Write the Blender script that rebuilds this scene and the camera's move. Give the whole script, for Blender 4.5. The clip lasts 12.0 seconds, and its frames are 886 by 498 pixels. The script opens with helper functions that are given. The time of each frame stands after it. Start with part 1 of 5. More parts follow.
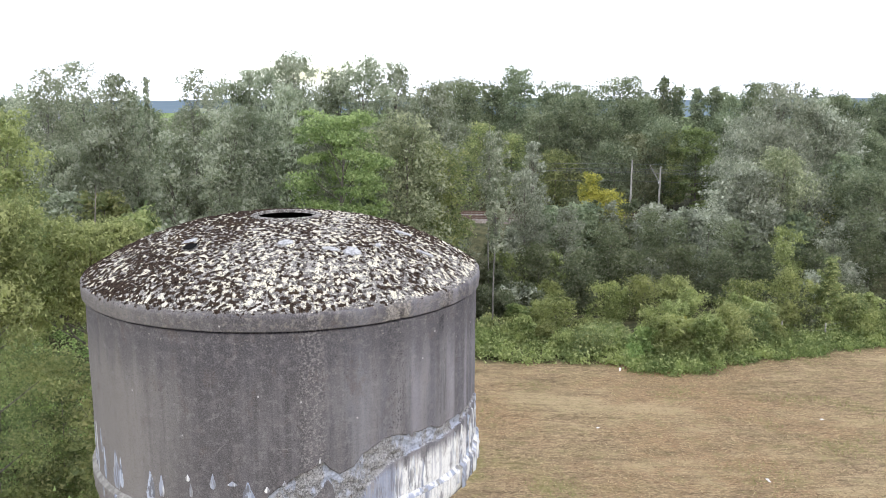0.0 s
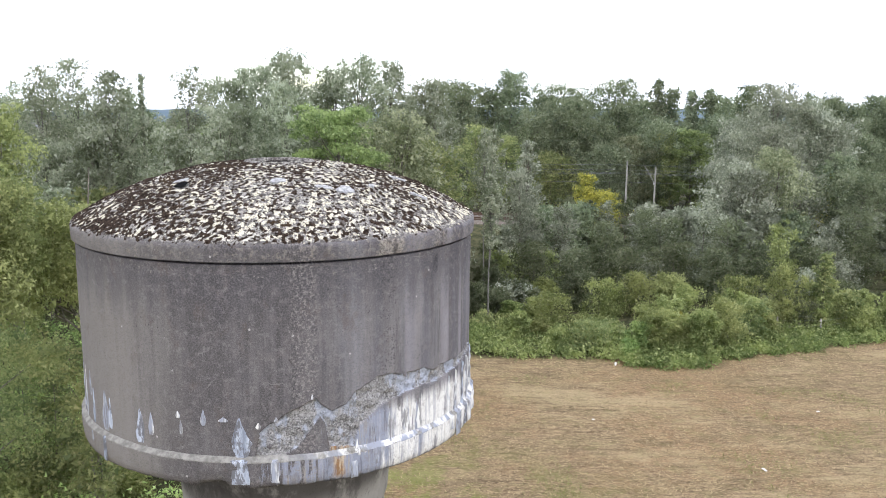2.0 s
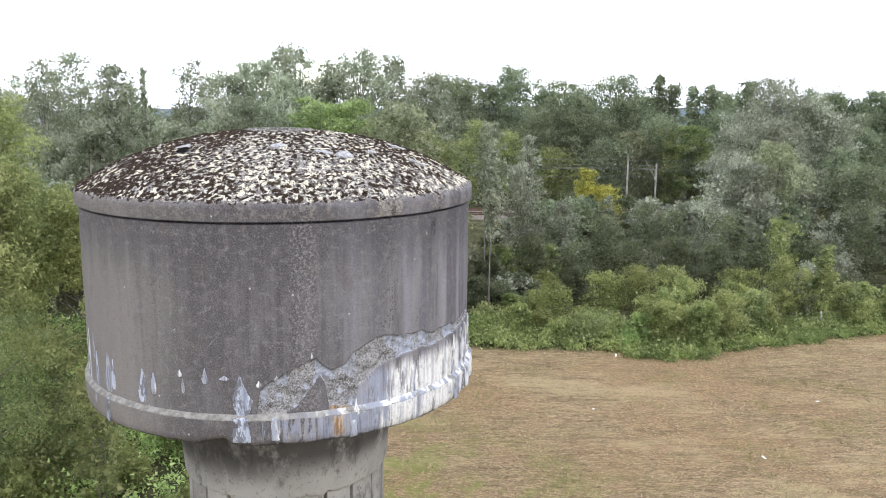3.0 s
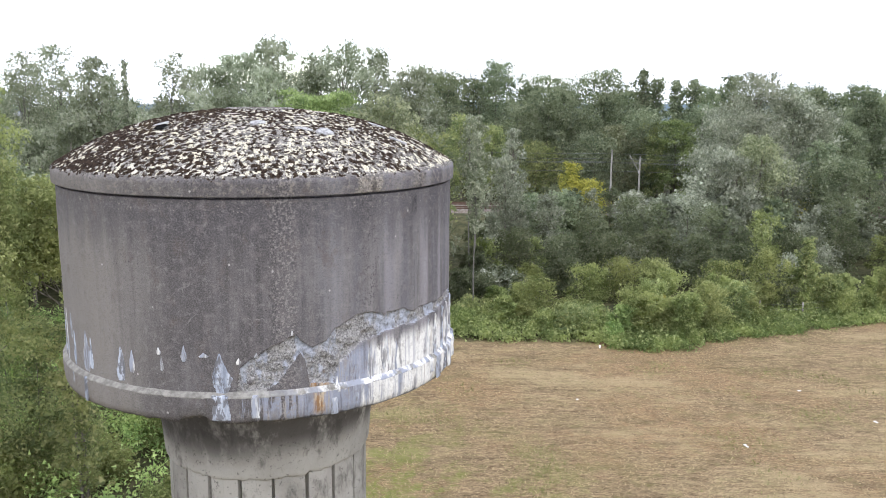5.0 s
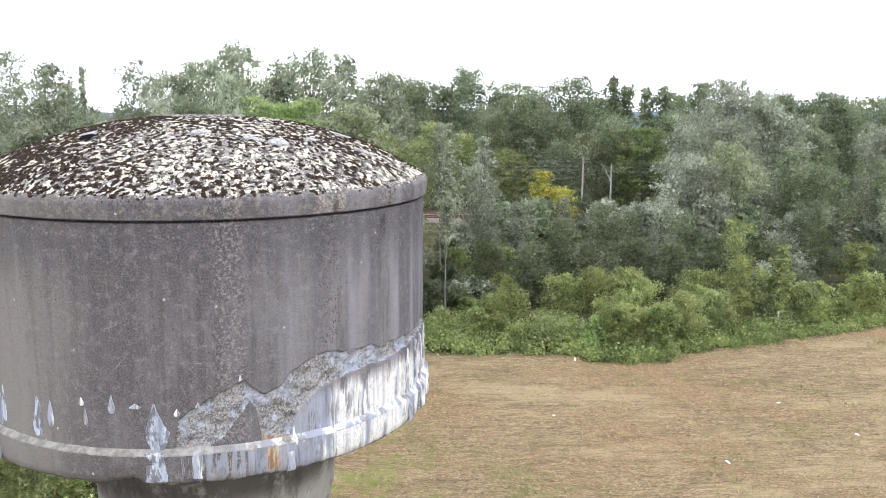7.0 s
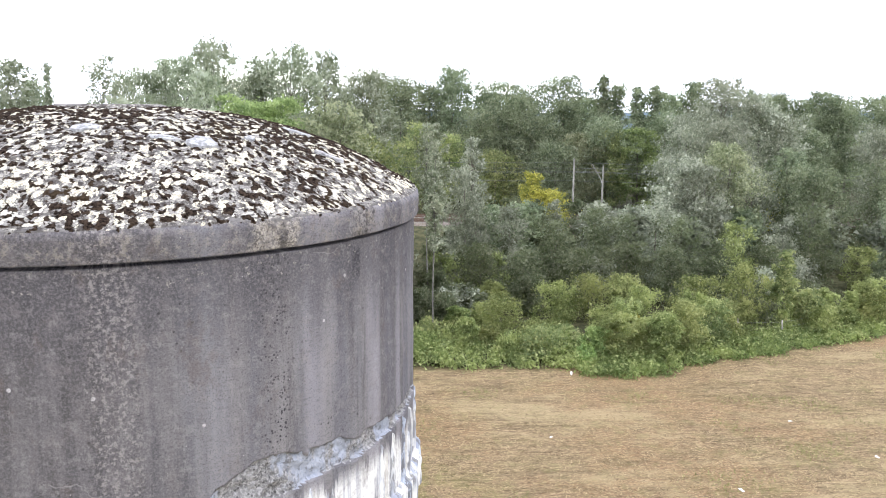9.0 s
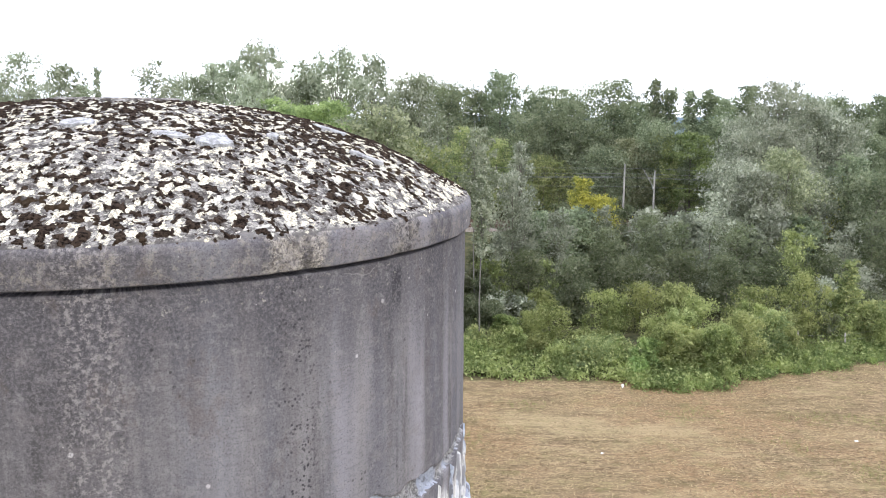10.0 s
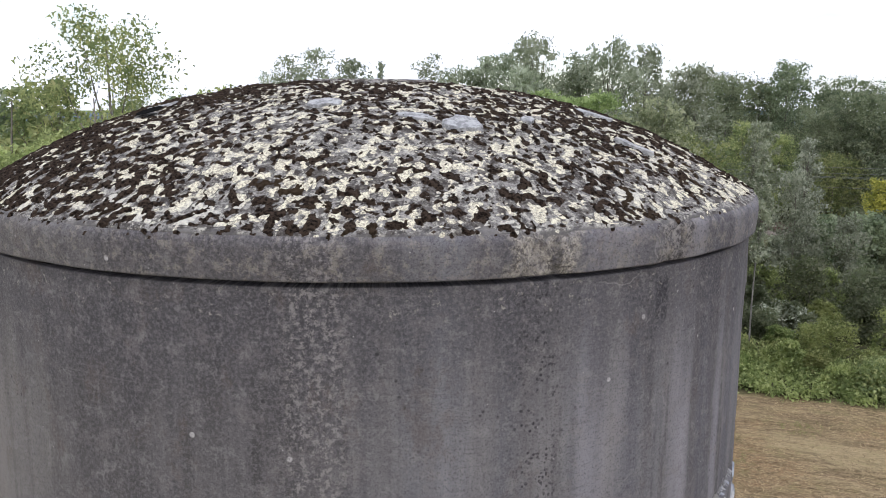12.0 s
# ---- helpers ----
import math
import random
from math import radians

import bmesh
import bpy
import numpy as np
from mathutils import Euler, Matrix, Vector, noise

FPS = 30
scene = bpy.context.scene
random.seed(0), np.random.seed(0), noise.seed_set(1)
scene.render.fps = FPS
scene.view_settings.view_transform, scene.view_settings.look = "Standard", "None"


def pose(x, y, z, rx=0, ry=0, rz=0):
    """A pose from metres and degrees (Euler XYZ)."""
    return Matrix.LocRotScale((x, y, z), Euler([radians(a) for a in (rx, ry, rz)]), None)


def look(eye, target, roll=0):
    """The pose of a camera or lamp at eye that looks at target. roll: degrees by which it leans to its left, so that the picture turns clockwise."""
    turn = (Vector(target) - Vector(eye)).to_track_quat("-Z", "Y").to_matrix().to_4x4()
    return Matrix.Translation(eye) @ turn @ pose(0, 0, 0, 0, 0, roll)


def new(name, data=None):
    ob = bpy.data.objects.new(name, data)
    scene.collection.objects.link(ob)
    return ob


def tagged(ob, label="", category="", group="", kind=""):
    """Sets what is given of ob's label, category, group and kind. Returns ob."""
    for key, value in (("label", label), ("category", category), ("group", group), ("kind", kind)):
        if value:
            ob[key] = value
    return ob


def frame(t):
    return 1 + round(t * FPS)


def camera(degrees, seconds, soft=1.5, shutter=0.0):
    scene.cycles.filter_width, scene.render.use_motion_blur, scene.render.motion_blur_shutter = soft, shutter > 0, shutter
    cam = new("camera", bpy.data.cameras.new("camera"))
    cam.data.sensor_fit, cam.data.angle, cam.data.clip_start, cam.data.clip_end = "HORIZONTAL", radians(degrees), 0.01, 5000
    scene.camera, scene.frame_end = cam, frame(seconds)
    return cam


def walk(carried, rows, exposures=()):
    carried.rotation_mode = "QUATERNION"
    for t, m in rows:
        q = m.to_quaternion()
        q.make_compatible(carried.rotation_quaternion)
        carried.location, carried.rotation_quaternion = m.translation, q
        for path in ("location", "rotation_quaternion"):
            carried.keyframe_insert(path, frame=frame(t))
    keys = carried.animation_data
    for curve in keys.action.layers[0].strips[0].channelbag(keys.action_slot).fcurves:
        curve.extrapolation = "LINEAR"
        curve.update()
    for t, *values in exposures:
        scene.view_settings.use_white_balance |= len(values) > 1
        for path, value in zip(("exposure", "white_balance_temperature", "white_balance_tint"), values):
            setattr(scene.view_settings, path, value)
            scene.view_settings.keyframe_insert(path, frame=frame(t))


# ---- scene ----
cam = camera(55.17, 12.0, soft=0.95)
# seconds, eye x y z, yaw, pitch, roll
PATH = [
    (0.0, 2.933, -13.118, 17.882, 2.02, -10.73, 0.41),
    (0.5, 2.935, -13.043, 17.635, 1.89, -10.37, 0.44),
    (1.0, 2.947, -13.035, 17.399, 1.77, -10.62, 0.42),
    (1.5, 2.951, -13.072, 17.147, 1.66, -10.52, 0.48),
    (2.0, 2.962, -13.178, 16.895, 1.71, -10.10, 0.49),
    (2.5, 2.998, -13.328, 16.643, 1.87, -10.16, 0.45),
    (4.5, 3.072, -13.513, 16.173, 1.10, -10.07, 0.51),
    (5.0, 3.083, -13.435, 16.172, 0.79, -10.40, 0.50),
    (5.5, 3.080, -13.289, 16.166, 0.79, -10.31, 0.40),
    (6.0, 3.081, -13.035, 16.160, 0.40, -9.79, 0.47),
    (6.5, 3.062, -12.568, 16.157, -0.53, -9.82, 0.44),
    (7.0, 3.027, -11.891, 16.129, -1.25, -9.86, 0.40),
    (9.0, 2.967, -8.611, 15.969, -2.24, -9.79, 0.41),
    (9.5, 2.946, -7.921, 15.921, -2.38, -9.79, 0.41),
    (10.0, 2.926, -7.376, 15.864, 0.91, -9.47, 0.33),
    (10.5, 2.890, -7.005, 15.822, 11.98, -9.54, 0.45),
    (11.0, 2.874, -6.723, 15.828, 17.45, -9.73, 0.75),
    (11.5, 2.858, -6.588, 15.836, 18.19, -9.93, 0.77),
    (12.0, 2.856, -6.585, 15.781, 18.79, -10.03, 0.49),
]
walk(cam, [(t, pose(x, y, z, 0, 0, yaw) @ pose(0, 0, 0, 90 + pitch, 0, 0) @ pose(0, 0, 0, 0, 0, roll)) for t, x, y, z, yaw, pitch, roll in PATH],
     exposures=[(0.0, 0.0), (5.5, 0.0), (7.0, 0.2), (9.5, 0.3), (10.2, 0.15), (11.0, -0.1), (12.0, -0.5)])

# ---- sky and sun ----
SUN_ELEVATION, SUN_AZIMUTH = 44.0, 158.0   # degrees; azimuth clockwise from +y

world = bpy.data.worlds.new("sky")
scene.world = world
world.use_nodes = True
wt = world.node_tree
wt.nodes.clear()
w_out = wt.nodes.new("ShaderNodeOutputWorld")
w_bg = wt.nodes.new("ShaderNodeBackground")
w_sky = wt.nodes.new("ShaderNodeTexSky")
w_sky.sky_type, w_sky.sun_disc = "NISHITA", False
w_sky.sun_elevation, w_sky.sun_rotation = radians(SUN_ELEVATION), radians(SUN_AZIMUTH)
w_co = wt.nodes.new("ShaderNodeTexCoord")
w_map = wt.nodes.new("ShaderNodeMapping")
w_map.inputs["Scale"].default_value = (1.0, 1.0, 3.2)
w_noise = wt.nodes.new("ShaderNodeTexNoise")
w_noise.inputs["Scale"].default_value, w_noise.inputs["Detail"].default_value = 2.3, 6.0
w_ramp = wt.nodes.new("ShaderNodeValToRGB")
w_ramp.color_ramp.elements[0].position, w_ramp.color_ramp.elements[1].position = 0.33, 0.46
w_mul = wt.nodes.new("ShaderNodeVectorMath")
w_mul.operation = "SCALE"
w_mul.inputs["Scale"].default_value = 0.24
w_mix = wt.nodes.new("ShaderNodeMix")
w_mix.data_type = "RGBA"
w_mix.inputs[7].default_value = (1.95, 2.02, 2.36, 1)   # thin bright cloud
wt.links.new(w_co.outputs["Generated"], w_map.inputs[0])
wt.links.new(w_map.outputs[0], w_noise.inputs["Vector"])
wt.links.new(w_noise.outputs[0], w_ramp.inputs[0])
wt.links.new(w_sky.outputs[0], w_mul.inputs[0])
wt.links.new(w_ramp.outputs[0], w_mix.inputs[0])
wt.links.new(w_mul.outputs[0], w_mix.inputs[6])
wt.links.new(w_mix.outputs[2], w_bg.inputs[0])
w_bg.inputs[1].default_value = 1.0
wt.links.new(w_bg.outputs[0], w_out.inputs[0])

sun = new("sun", bpy.data.lights.new("sun", "SUN"))
sun.data.energy, sun.data.angle, sun.data.color = 1.7, radians(50), (1.0, 0.975, 0.94)
_az, _el = radians(SUN_AZIMUTH), radians(SUN_ELEVATION)
sun.matrix_world = look((0, 0, 60), Vector((0, 0, 60)) - Vector((math.sin(_az) * math.cos(_el), math.cos(_az) * math.cos(_el), math.sin(_el))))


# ---- materials ----
class Mat:
    """A small builder for node materials."""

    def __init__(self, name):
        self.m = bpy.data.materials.new(name)
        self.m.use_nodes = True
        self.t = self.m.node_tree
        self.t.nodes.clear()
        self.out = self.t.nodes.new("ShaderNodeOutputMaterial")
        self.co = self.t.nodes.new("ShaderNodeTexCoord")

    def n(self, kind, **inputs):
        node = self.t.nodes.new(kind)
        for k, v in inputs.items():
            self.put(node, k.replace("_", " "), v)
        return node

    def put(self, node, key, v):
        sock = node.inputs[key]
        if isinstance(v, bpy.types.NodeSocket):
            self.t.links.new(v, sock)
        else:
            sock.default_value = v

    def math(self, op, a, b=0.0, c=0.0, clamp=False):
        node = self.t.nodes.new("ShaderNodeMath")
        node.operation, node.use_clamp = op, clamp
        for i, v in enumerate((a, b, c)):
            self.put(node, i, v)
        return node.outputs[0]

    def noise(self, scale, detail=4.0, rough=0.55, vec=None, distort=0.0):
        node = self.n("ShaderNodeTexNoise", Scale=scale, Detail=detail, Roughness=rough, Distortion=distort)
        self.put(node, "Vector", vec if vec is not None else self.co.outputs["Object"])
        return node.outputs[0]

    def voronoi(self, scale, vec=None, feature="F1", rnd=1.0):
        node = self.n("ShaderNodeTexVoronoi", Scale=scale, Randomness=rnd)
        node.feature = feature
        self.put(node, "Vector", vec if vec is not None else self.co.outputs["Object"])
        return node.outputs[0]

    def stretch(self, x, y, z, vec=None):
        node = self.t.nodes.new("ShaderNodeMapping")
        node.inputs["Scale"].default_value = (x, y, z)
        self.put(node, 0, vec if vec is not None else self.co.outputs["Object"])
        return node.outputs[0]

    def step(self, v, lo, hi, a=0.0, b=1.0):
        node = self.t.nodes.new("ShaderNodeMapRange")
        node.interpolation_type = "SMOOTHSTEP"
        for k, val in (("Value", v), ("From Min", lo), ("From Max", hi), ("To Min", a), ("To Max", b)):
            self.put(node, k, val)
        return node.outputs[0]

    def mix(self, f, a, b, mode="MIX"):
        node = self.t.nodes.new("ShaderNodeMix")
        node.data_type, node.blend_type = "RGBA", mode
        for k, v in ((0, f), (6, a), (7, b)):
            if isinstance(v, tuple) and len(v) == 3:
                v = (*v, 1.0)
            self.put(node, k, v)
        return node.outputs[2]

    def xyz(self, vec=None):
        node = self.t.nodes.new("ShaderNodeSeparateXYZ")
        self.put(node, 0, vec if vec is not None else self.co.outputs["Object"])
        return node.outputs

    def vec(self, x, y, z):
        node = self.t.nodes.new("ShaderNodeCombineXYZ")
        for i, v in enumerate((x, y, z)):
            self.put(node, i, v)
        return node.outputs[0]

    def bump(self, height, strength=0.5, distance=0.02, normal=None):
        node = self.n("ShaderNodeBump", Strength=strength, Distance=distance, Height=height)
        if normal is not None:
            self.put(node, "Normal", normal)
        return node.outputs[0]

    def finish(self, color, rough=0.8, normal=None, metal=0.0, spec=0.3):
        b = self.n("ShaderNodeBsdfPrincipled", Roughness=rough, Metallic=metal)
        b.inputs["Specular IOR Level"].default_value = spec
        if isinstance(color, tuple) and len(color) == 3:
            color = (*color, 1.0)
        self.put(b, "Base Color", color)
        if normal is not None:
            self.put(b, "Normal", normal)
        self.t.links.new(b.outputs[0], self.out.inputs[0])
        return self.m


def leaf_material(name, dark, light, tip, passing=0.58, sat=0.88):
    m = Mat(name)
    geo = m.n("ShaderNodeNewGeometry")
    inf = m.n("ShaderNodeObjectInfo")
    isle = geo.outputs["Random Per Island"]
    patch = m.noise(0.45, 4.0, 0.65, vec=geo.outputs["Position"])
    c = m.mix(m.step(m.math("MULTIPLY_ADD", isle, 0.16, patch), 0.46, 0.72), tuple(0.72 * v for v in dark), light)
    c = m.mix(m.step(isle, 0.62, 1.0, 0.0, 0.5), c, tip)
    hs = m.n("ShaderNodeHueSaturation", Color=c, Saturation=sat)
    m.put(hs, "Hue", m.math("MULTIPLY_ADD", inf.outputs["Random"], 0.030, 0.479))
    m.put(hs, "Value", m.math("MULTIPLY_ADD", inf.outputs["Random"], 0.4, 0.9))
    c = hs.outputs[0]
    d = m.n("ShaderNodeBsdfPrincipled", Roughness=0.6)
    d.inputs["Specular IOR Level"].default_value = 0.12
    m.put(d, "Base Color", c)
    tr = m.n("ShaderNodeBsdfTranslucent")
    m.put(tr, "Color", m.mix(0.3, c, (0.27, 0.36, 0.09)))
    mx = m.n("ShaderNodeMixShader", Fac=passing)
    m.t.links.new(d.outputs[0], mx.inputs[1])
    m.t.links.new(tr.outputs[0], mx.inputs[2])
    m.t.links.new(mx.outputs[0], m.out.inputs[0])
    return m.m


LEAF = {
    "willow": leaf_material("willow_leaf", (0.235, 0.283, 0.167), (0.420, 0.462, 0.310), (0.555, 0.563, 0.480), sat=0.70),
    "silver": leaf_material("silver_leaf", (0.242, 0.266, 0.195), (0.431, 0.454, 0.336), (0.594, 0.611, 0.495), sat=0.74),
    "aspen": leaf_material("aspen_leaf", (0.269, 0.328, 0.194), (0.457, 0.498, 0.336), (0.673, 0.658, 0.532), sat=0.70),
    "maple": leaf_material("maple_leaf", (0.160, 0.235, 0.080), (0.290, 0.370, 0.120), (0.420, 0.475, 0.205), sat=0.86),
    "lime": leaf_material("lime_leaf", (0.182, 0.253, 0.088), (0.350, 0.395, 0.125), (0.540, 0.510, 0.185), sat=0.80),
    "oak": leaf_material("oak_leaf", (0.138, 0.198, 0.108), (0.280, 0.342, 0.167), (0.451, 0.473, 0.275), sat=0.66),
    "brown": leaf_material("turning_leaf", (0.201, 0.236, 0.098), (0.368, 0.391, 0.172), (0.483, 0.471, 0.241), sat=0.62),
    "yellow": leaf_material("yellow_leaf", (0.375, 0.400, 0.069), (0.600, 0.576, 0.070), (0.713, 0.667, 0.110)),
    "olive": leaf_material("olive_leaf", (0.245, 0.289, 0.101), (0.374, 0.415, 0.151), (0.544, 0.580, 0.236)),
    "shrub": leaf_material("shrub_leaf", (0.096, 0.113, 0.068), (0.173, 0.190, 0.116), (0.290, 0.296, 0.200)),
    "vine": leaf_material("vine_leaf", (0.176, 0.223, 0.070), (0.319, 0.356, 0.114), (0.492, 0.504, 0.216)),
    "nettle": leaf_material("nettle_leaf", (0.234, 0.362, 0.101), (0.456, 0.603, 0.177), (0.648, 0.736, 0.285)),
    "herb": leaf_material("herb_leaf", (0.150, 0.247, 0.072), (0.312, 0.423, 0.124), (0.481, 0.546, 0.208)),}


def bark_material(name, dark, light):
    m = Mat(name)
    v = m.stretch(1, 1, 0.2)
    g = m.noise(9.0, 5.0, 0.6, vec=v)
    return m.finish(m.mix(m.step(g, 0.35, 0.65), dark, light), 0.9, m.bump(g, 0.6, 0.03))


BARK = bark_material("grey_bark", (0.10, 0.09, 0.075), (0.24, 0.215, 0.18))
PALE_BARK = bark_material("pale_bark", (0.10, 0.094, 0.083), (0.21, 0.20, 0.178))
WOOD_POST = bark_material("weathered_post_wood", (0.25, 0.23, 0.20), (0.46, 0.43, 0.38))


# ---- mesh helpers ----
def mesh_from(name, verts, faces, material, smooth=False):
    """verts (n, 3) and faces, an array of equal polygons or a list."""
    me = bpy.data.meshes.new(name)
    if isinstance(faces, np.ndarray):
        k = faces.shape[1]
        me.vertices.add(len(verts))
        me.vertices.foreach_set("co", np.asarray(verts, np.float32).ravel())
        me.loops.add(faces.size)
        me.loops.foreach_set("vertex_index", faces.astype(np.int32).ravel())
        me.polygons.add(len(faces))
        me.polygons.foreach_set("loop_start", np.arange(0, faces.size, k, dtype=np.int32))
        me.update(calc_edges=True)
    else:
        me.from_pydata([tuple(v) for v in verts], [], faces)
        me.update()
    if smooth:
        me.polygons.foreach_set("use_smooth", np.ones(len(me.polygons), bool))
    me.materials.append(material)
    return me


def part(name, bm, material, parent, label=""):
    """Links a bmesh (or a mesh) as one mesh object under a thing or a part."""
    if isinstance(bm, bmesh.types.BMesh):
        me = bpy.data.meshes.new(name)
        bm.to_mesh(me)
        bm.free()
        me.materials.append(material)
    else:
        me = bm
    ob = new(name, me)
    ob.parent = parent
    if label:
        tagged(ob, label)
    return ob


def thing(name, at, label, category, group="", kind="", turn=0.0, scale=(1, 1, 1)):
    ob = new(name)
    ob.location, ob.rotation_euler, ob.scale = at, (0, 0, radians(turn)), scale
    ob.empty_display_size = 0.3
    return tagged(ob, label, category, group, kind)


def tubes(paths, sides=6):
    """Tapered tubes: each path is a list of (point, radius). Returns verts and quad faces."""
    vs, fs = [], []
    for path in paths:
        base = len(vs)
        pts = [Vector(p) for p, _ in path]
        for i, (p, r) in enumerate(path):
            way = (pts[min(i + 1, len(pts) - 1)] - pts[max(i - 1, 0)]).normalized()
            side = way.orthogonal().normalized()
            up = way.cross(side)
            for k in range(sides):
                a = 2 * math.pi * k / sides
                vs.append(pts[i] + r * (math.cos(a) * side + math.sin(a) * up))
        for i in range(len(path) - 1):
            for k in range(sides):
                a, b = base + i * sides + k, base + i * sides + (k + 1) % sides
                fs.append((a, b, b + sides, a + sides))
    return np.array([tuple(v) for v in vs]), np.array(fs, np.int32)


def leaf_cloud(rng, centres, radii, count, size, slim=0.5, droop=0.0, shell=0.55, flat=0.85):
    """Pointed leaves, one folded triangle pair or single triangle each, spread over the outer parts of clumps."""
    w = radii ** 2
    pick = rng.choice(len(centres), count, p=w / w.sum())
    d = rng.normal(size=(count, 3))
    d /= np.linalg.norm(d, axis=1, keepdims=True)
    d[:, 2] = np.where((d[:, 2] < -0.2) & (rng.random(count) < 0.45), -d[:, 2], d[:, 2])
    rad = radii[pick] * (shell + (1.0 - shell) * np.abs(rng.normal(size=count)) * 0.9)
    pos = centres[pick] + d * rad[:, None] * [1, 1, flat]
    nrm = d * 0.8 + rng.normal(size=(count, 3)) * 0.8 + [0, 0, 0.3]
    nrm /= np.linalg.norm(nrm, axis=1, keepdims=True)
    along = np.cross(nrm, rng.normal(size=(count, 3)))
    along[:, 2] -= droop
    along /= np.linalg.norm(along, axis=1, keepdims=True)
    across = np.cross(nrm, along)
    across /= np.linalg.norm(across, axis=1, keepdims=True) + 1e-9
    s = size * (0.55 + 0.9 * rng.random(count))[:, None]
    a = pos - along * s * 0.5 + across * s * slim * 0.5
    b = pos - along * s * 0.5 - across * s * slim * 0.5
    c = pos + along * s * 0.6 - nrm * s * 0.1
    verts = np.stack([a, b, c], 1).reshape(-1, 3)
    faces = np.arange(3 * count, dtype=np.int32).reshape(-1, 3)
    return verts, faces


# low: where the crown starts; wide: its widest height; boughs and their size; clumps on each and their size;
# leaves, their length, slimness and droop; trunk thickness
SHAPES = {
    "broad": dict(low=0.12, wide=0.58, boughs=17, bough=0.42, clumps=12, clump=0.40, leaves=13000, leaf=0.205, slim=0.75, droop=0.1, trunk=0.017),
    "tiered": dict(low=0.10, wide=0.52, boughs=24, bough=0.36, clumps=8, clump=0.46, leaves=19000, leaf=0.175, slim=0.85, droop=0.1, trunk=0.017, flat=0.34, inner=0.06),
    "airy": dict(low=0.14, wide=0.6, boughs=20, bough=0.40, clumps=9, clump=0.40, leaves=10500, leaf=0.185, slim=0.62, droop=0.2, trunk=0.010, inner=0.12),
    "weeping": dict(low=0.12, wide=0.60, boughs=17, bough=0.44, clumps=13, clump=0.38, leaves=14000, leaf=0.220, slim=0.48, droop=0.55, trunk=0.016),
    "column": dict(low=0.10, wide=0.5, boughs=22, bough=0.8, clumps=4, clump=0.6, leaves=2200, leaf=0.26, slim=0.6, droop=-0.4, trunk=0.006, inner=0.1),
    "slender": dict(low=0.20, wide=0.6, boughs=16, bough=0.55, clumps=8, clump=0.45, leaves=5200, leaf=0.25, slim=0.7, droop=0.0, trunk=0.008, inner=0.15),
    "shrub": dict(low=0.0, wide=0.40, boughs=10, bough=0.48, clumps=10, clump=0.40, leaves=3000, leaf=0.195, slim=0.7, droop=0.1, trunk=0.012),
    "back": dict(low=0.20, wide=0.60, boughs=14, bough=0.46, clumps=9, clump=0.43, leaves=2700, leaf=0.34, slim=0.75, droop=0.1, trunk=0.017),
    "stem": dict(low=0.55, wide=0.80, boughs=12, bough=0.40, clumps=8, clump=0.42, leaves=2600, leaf=0.20, slim=0.7, droop=0.15, trunk=0.0065, inner=0.05),
    "thicket": dict(low=0.0, wide=0.45, boughs=11, bough=0.46, clumps=10, clump=0.40, leaves=3900, leaf=0.155, slim=0.62, droop=0.1, trunk=0.010),
    "near": dict(low=0.72, wide=0.85, boughs=26, bough=0.36, clumps=14, clump=0.36, leaves=26000, leaf=0.115, slim=0.6, droop=0.3, trunk=0.010),
    "near_airy": dict(low=0.12, wide=0.70, boughs=17, bough=0.38, clumps=12, clump=0.42, leaves=26000, leaf=0.118, slim=0.6, droop=0.2, trunk=0.009, inner=0.0),
}


def grow(shape, rng, h, r):
    """Bough ends, clump centres and clump radii of a crown."""
    p = SHAPES[shape]
    ends, cs, rs = [], [], []
    lobes = rng.random(3) * 6.28
    n = int(p["boughs"] * max(1.0, h / (3.2 * r)))
    for i in range(n):
        z = p["low"] + (1 - p["low"]) * (i + 0.15 + 0.7 * rng.random()) / n
        k = (z - p["wide"]) / ((1.02 - p["wide"]) if z > p["wide"] else (p["wide"] - p["low"] + 0.35))
        edge = math.sqrt(max(0.0, 1 - abs(k) ** 2.8))
        a = i * 2.4 + rng.random() * 1.2
        edge *= 0.85 + 0.2 * math.sin(2 * a + lobes[0] + 3 * z)
        br = p["bough"] * r * (0.75 + 0.5 * rng.random()) * (0.55 + 0.45 * edge)
        out = max(0.0, edge * r - br * 0.6) * (0.25 + 0.75 * rng.random() ** 0.5)
        c = np.array([out * math.cos(a), out * math.sin(a), min(z * h, h - br * 0.8)])
        ends.append(c)
        if p.get("inner", 0.15) >= 0.12 and i % 2 == 0 and p["low"] < 0.5:
            # the middle of the crown, round the stem
            for j in range(3):
                cr = 0.42 * r * max(0.25, edge) * (0.8 + 0.4 * rng.random())
                cs.append(np.array([rng.normal() * 0.18 * r, rng.normal() * 0.18 * r, min(z * h, h - cr * 0.9)]))
                rs.append(cr)
        for j in range(p["clumps"]):
            d = rng.normal(size=3)
            d /= np.linalg.norm(d)
            cr = br * p["clump"] * (0.6 + 0.8 * rng.random())
            q = c + d * (br - cr * 0.6) * (0.55 + 0.45 * rng.random()) * [1, 1, 1.0]
            q[2] = min(max(q[2], cr * 0.6), h - cr * (0.3 + 0.7 * rng.random()))
            cs.append(q)
            rs.append(cr)
    return ends, np.array(cs), np.array(rs)


PLANTS = {}


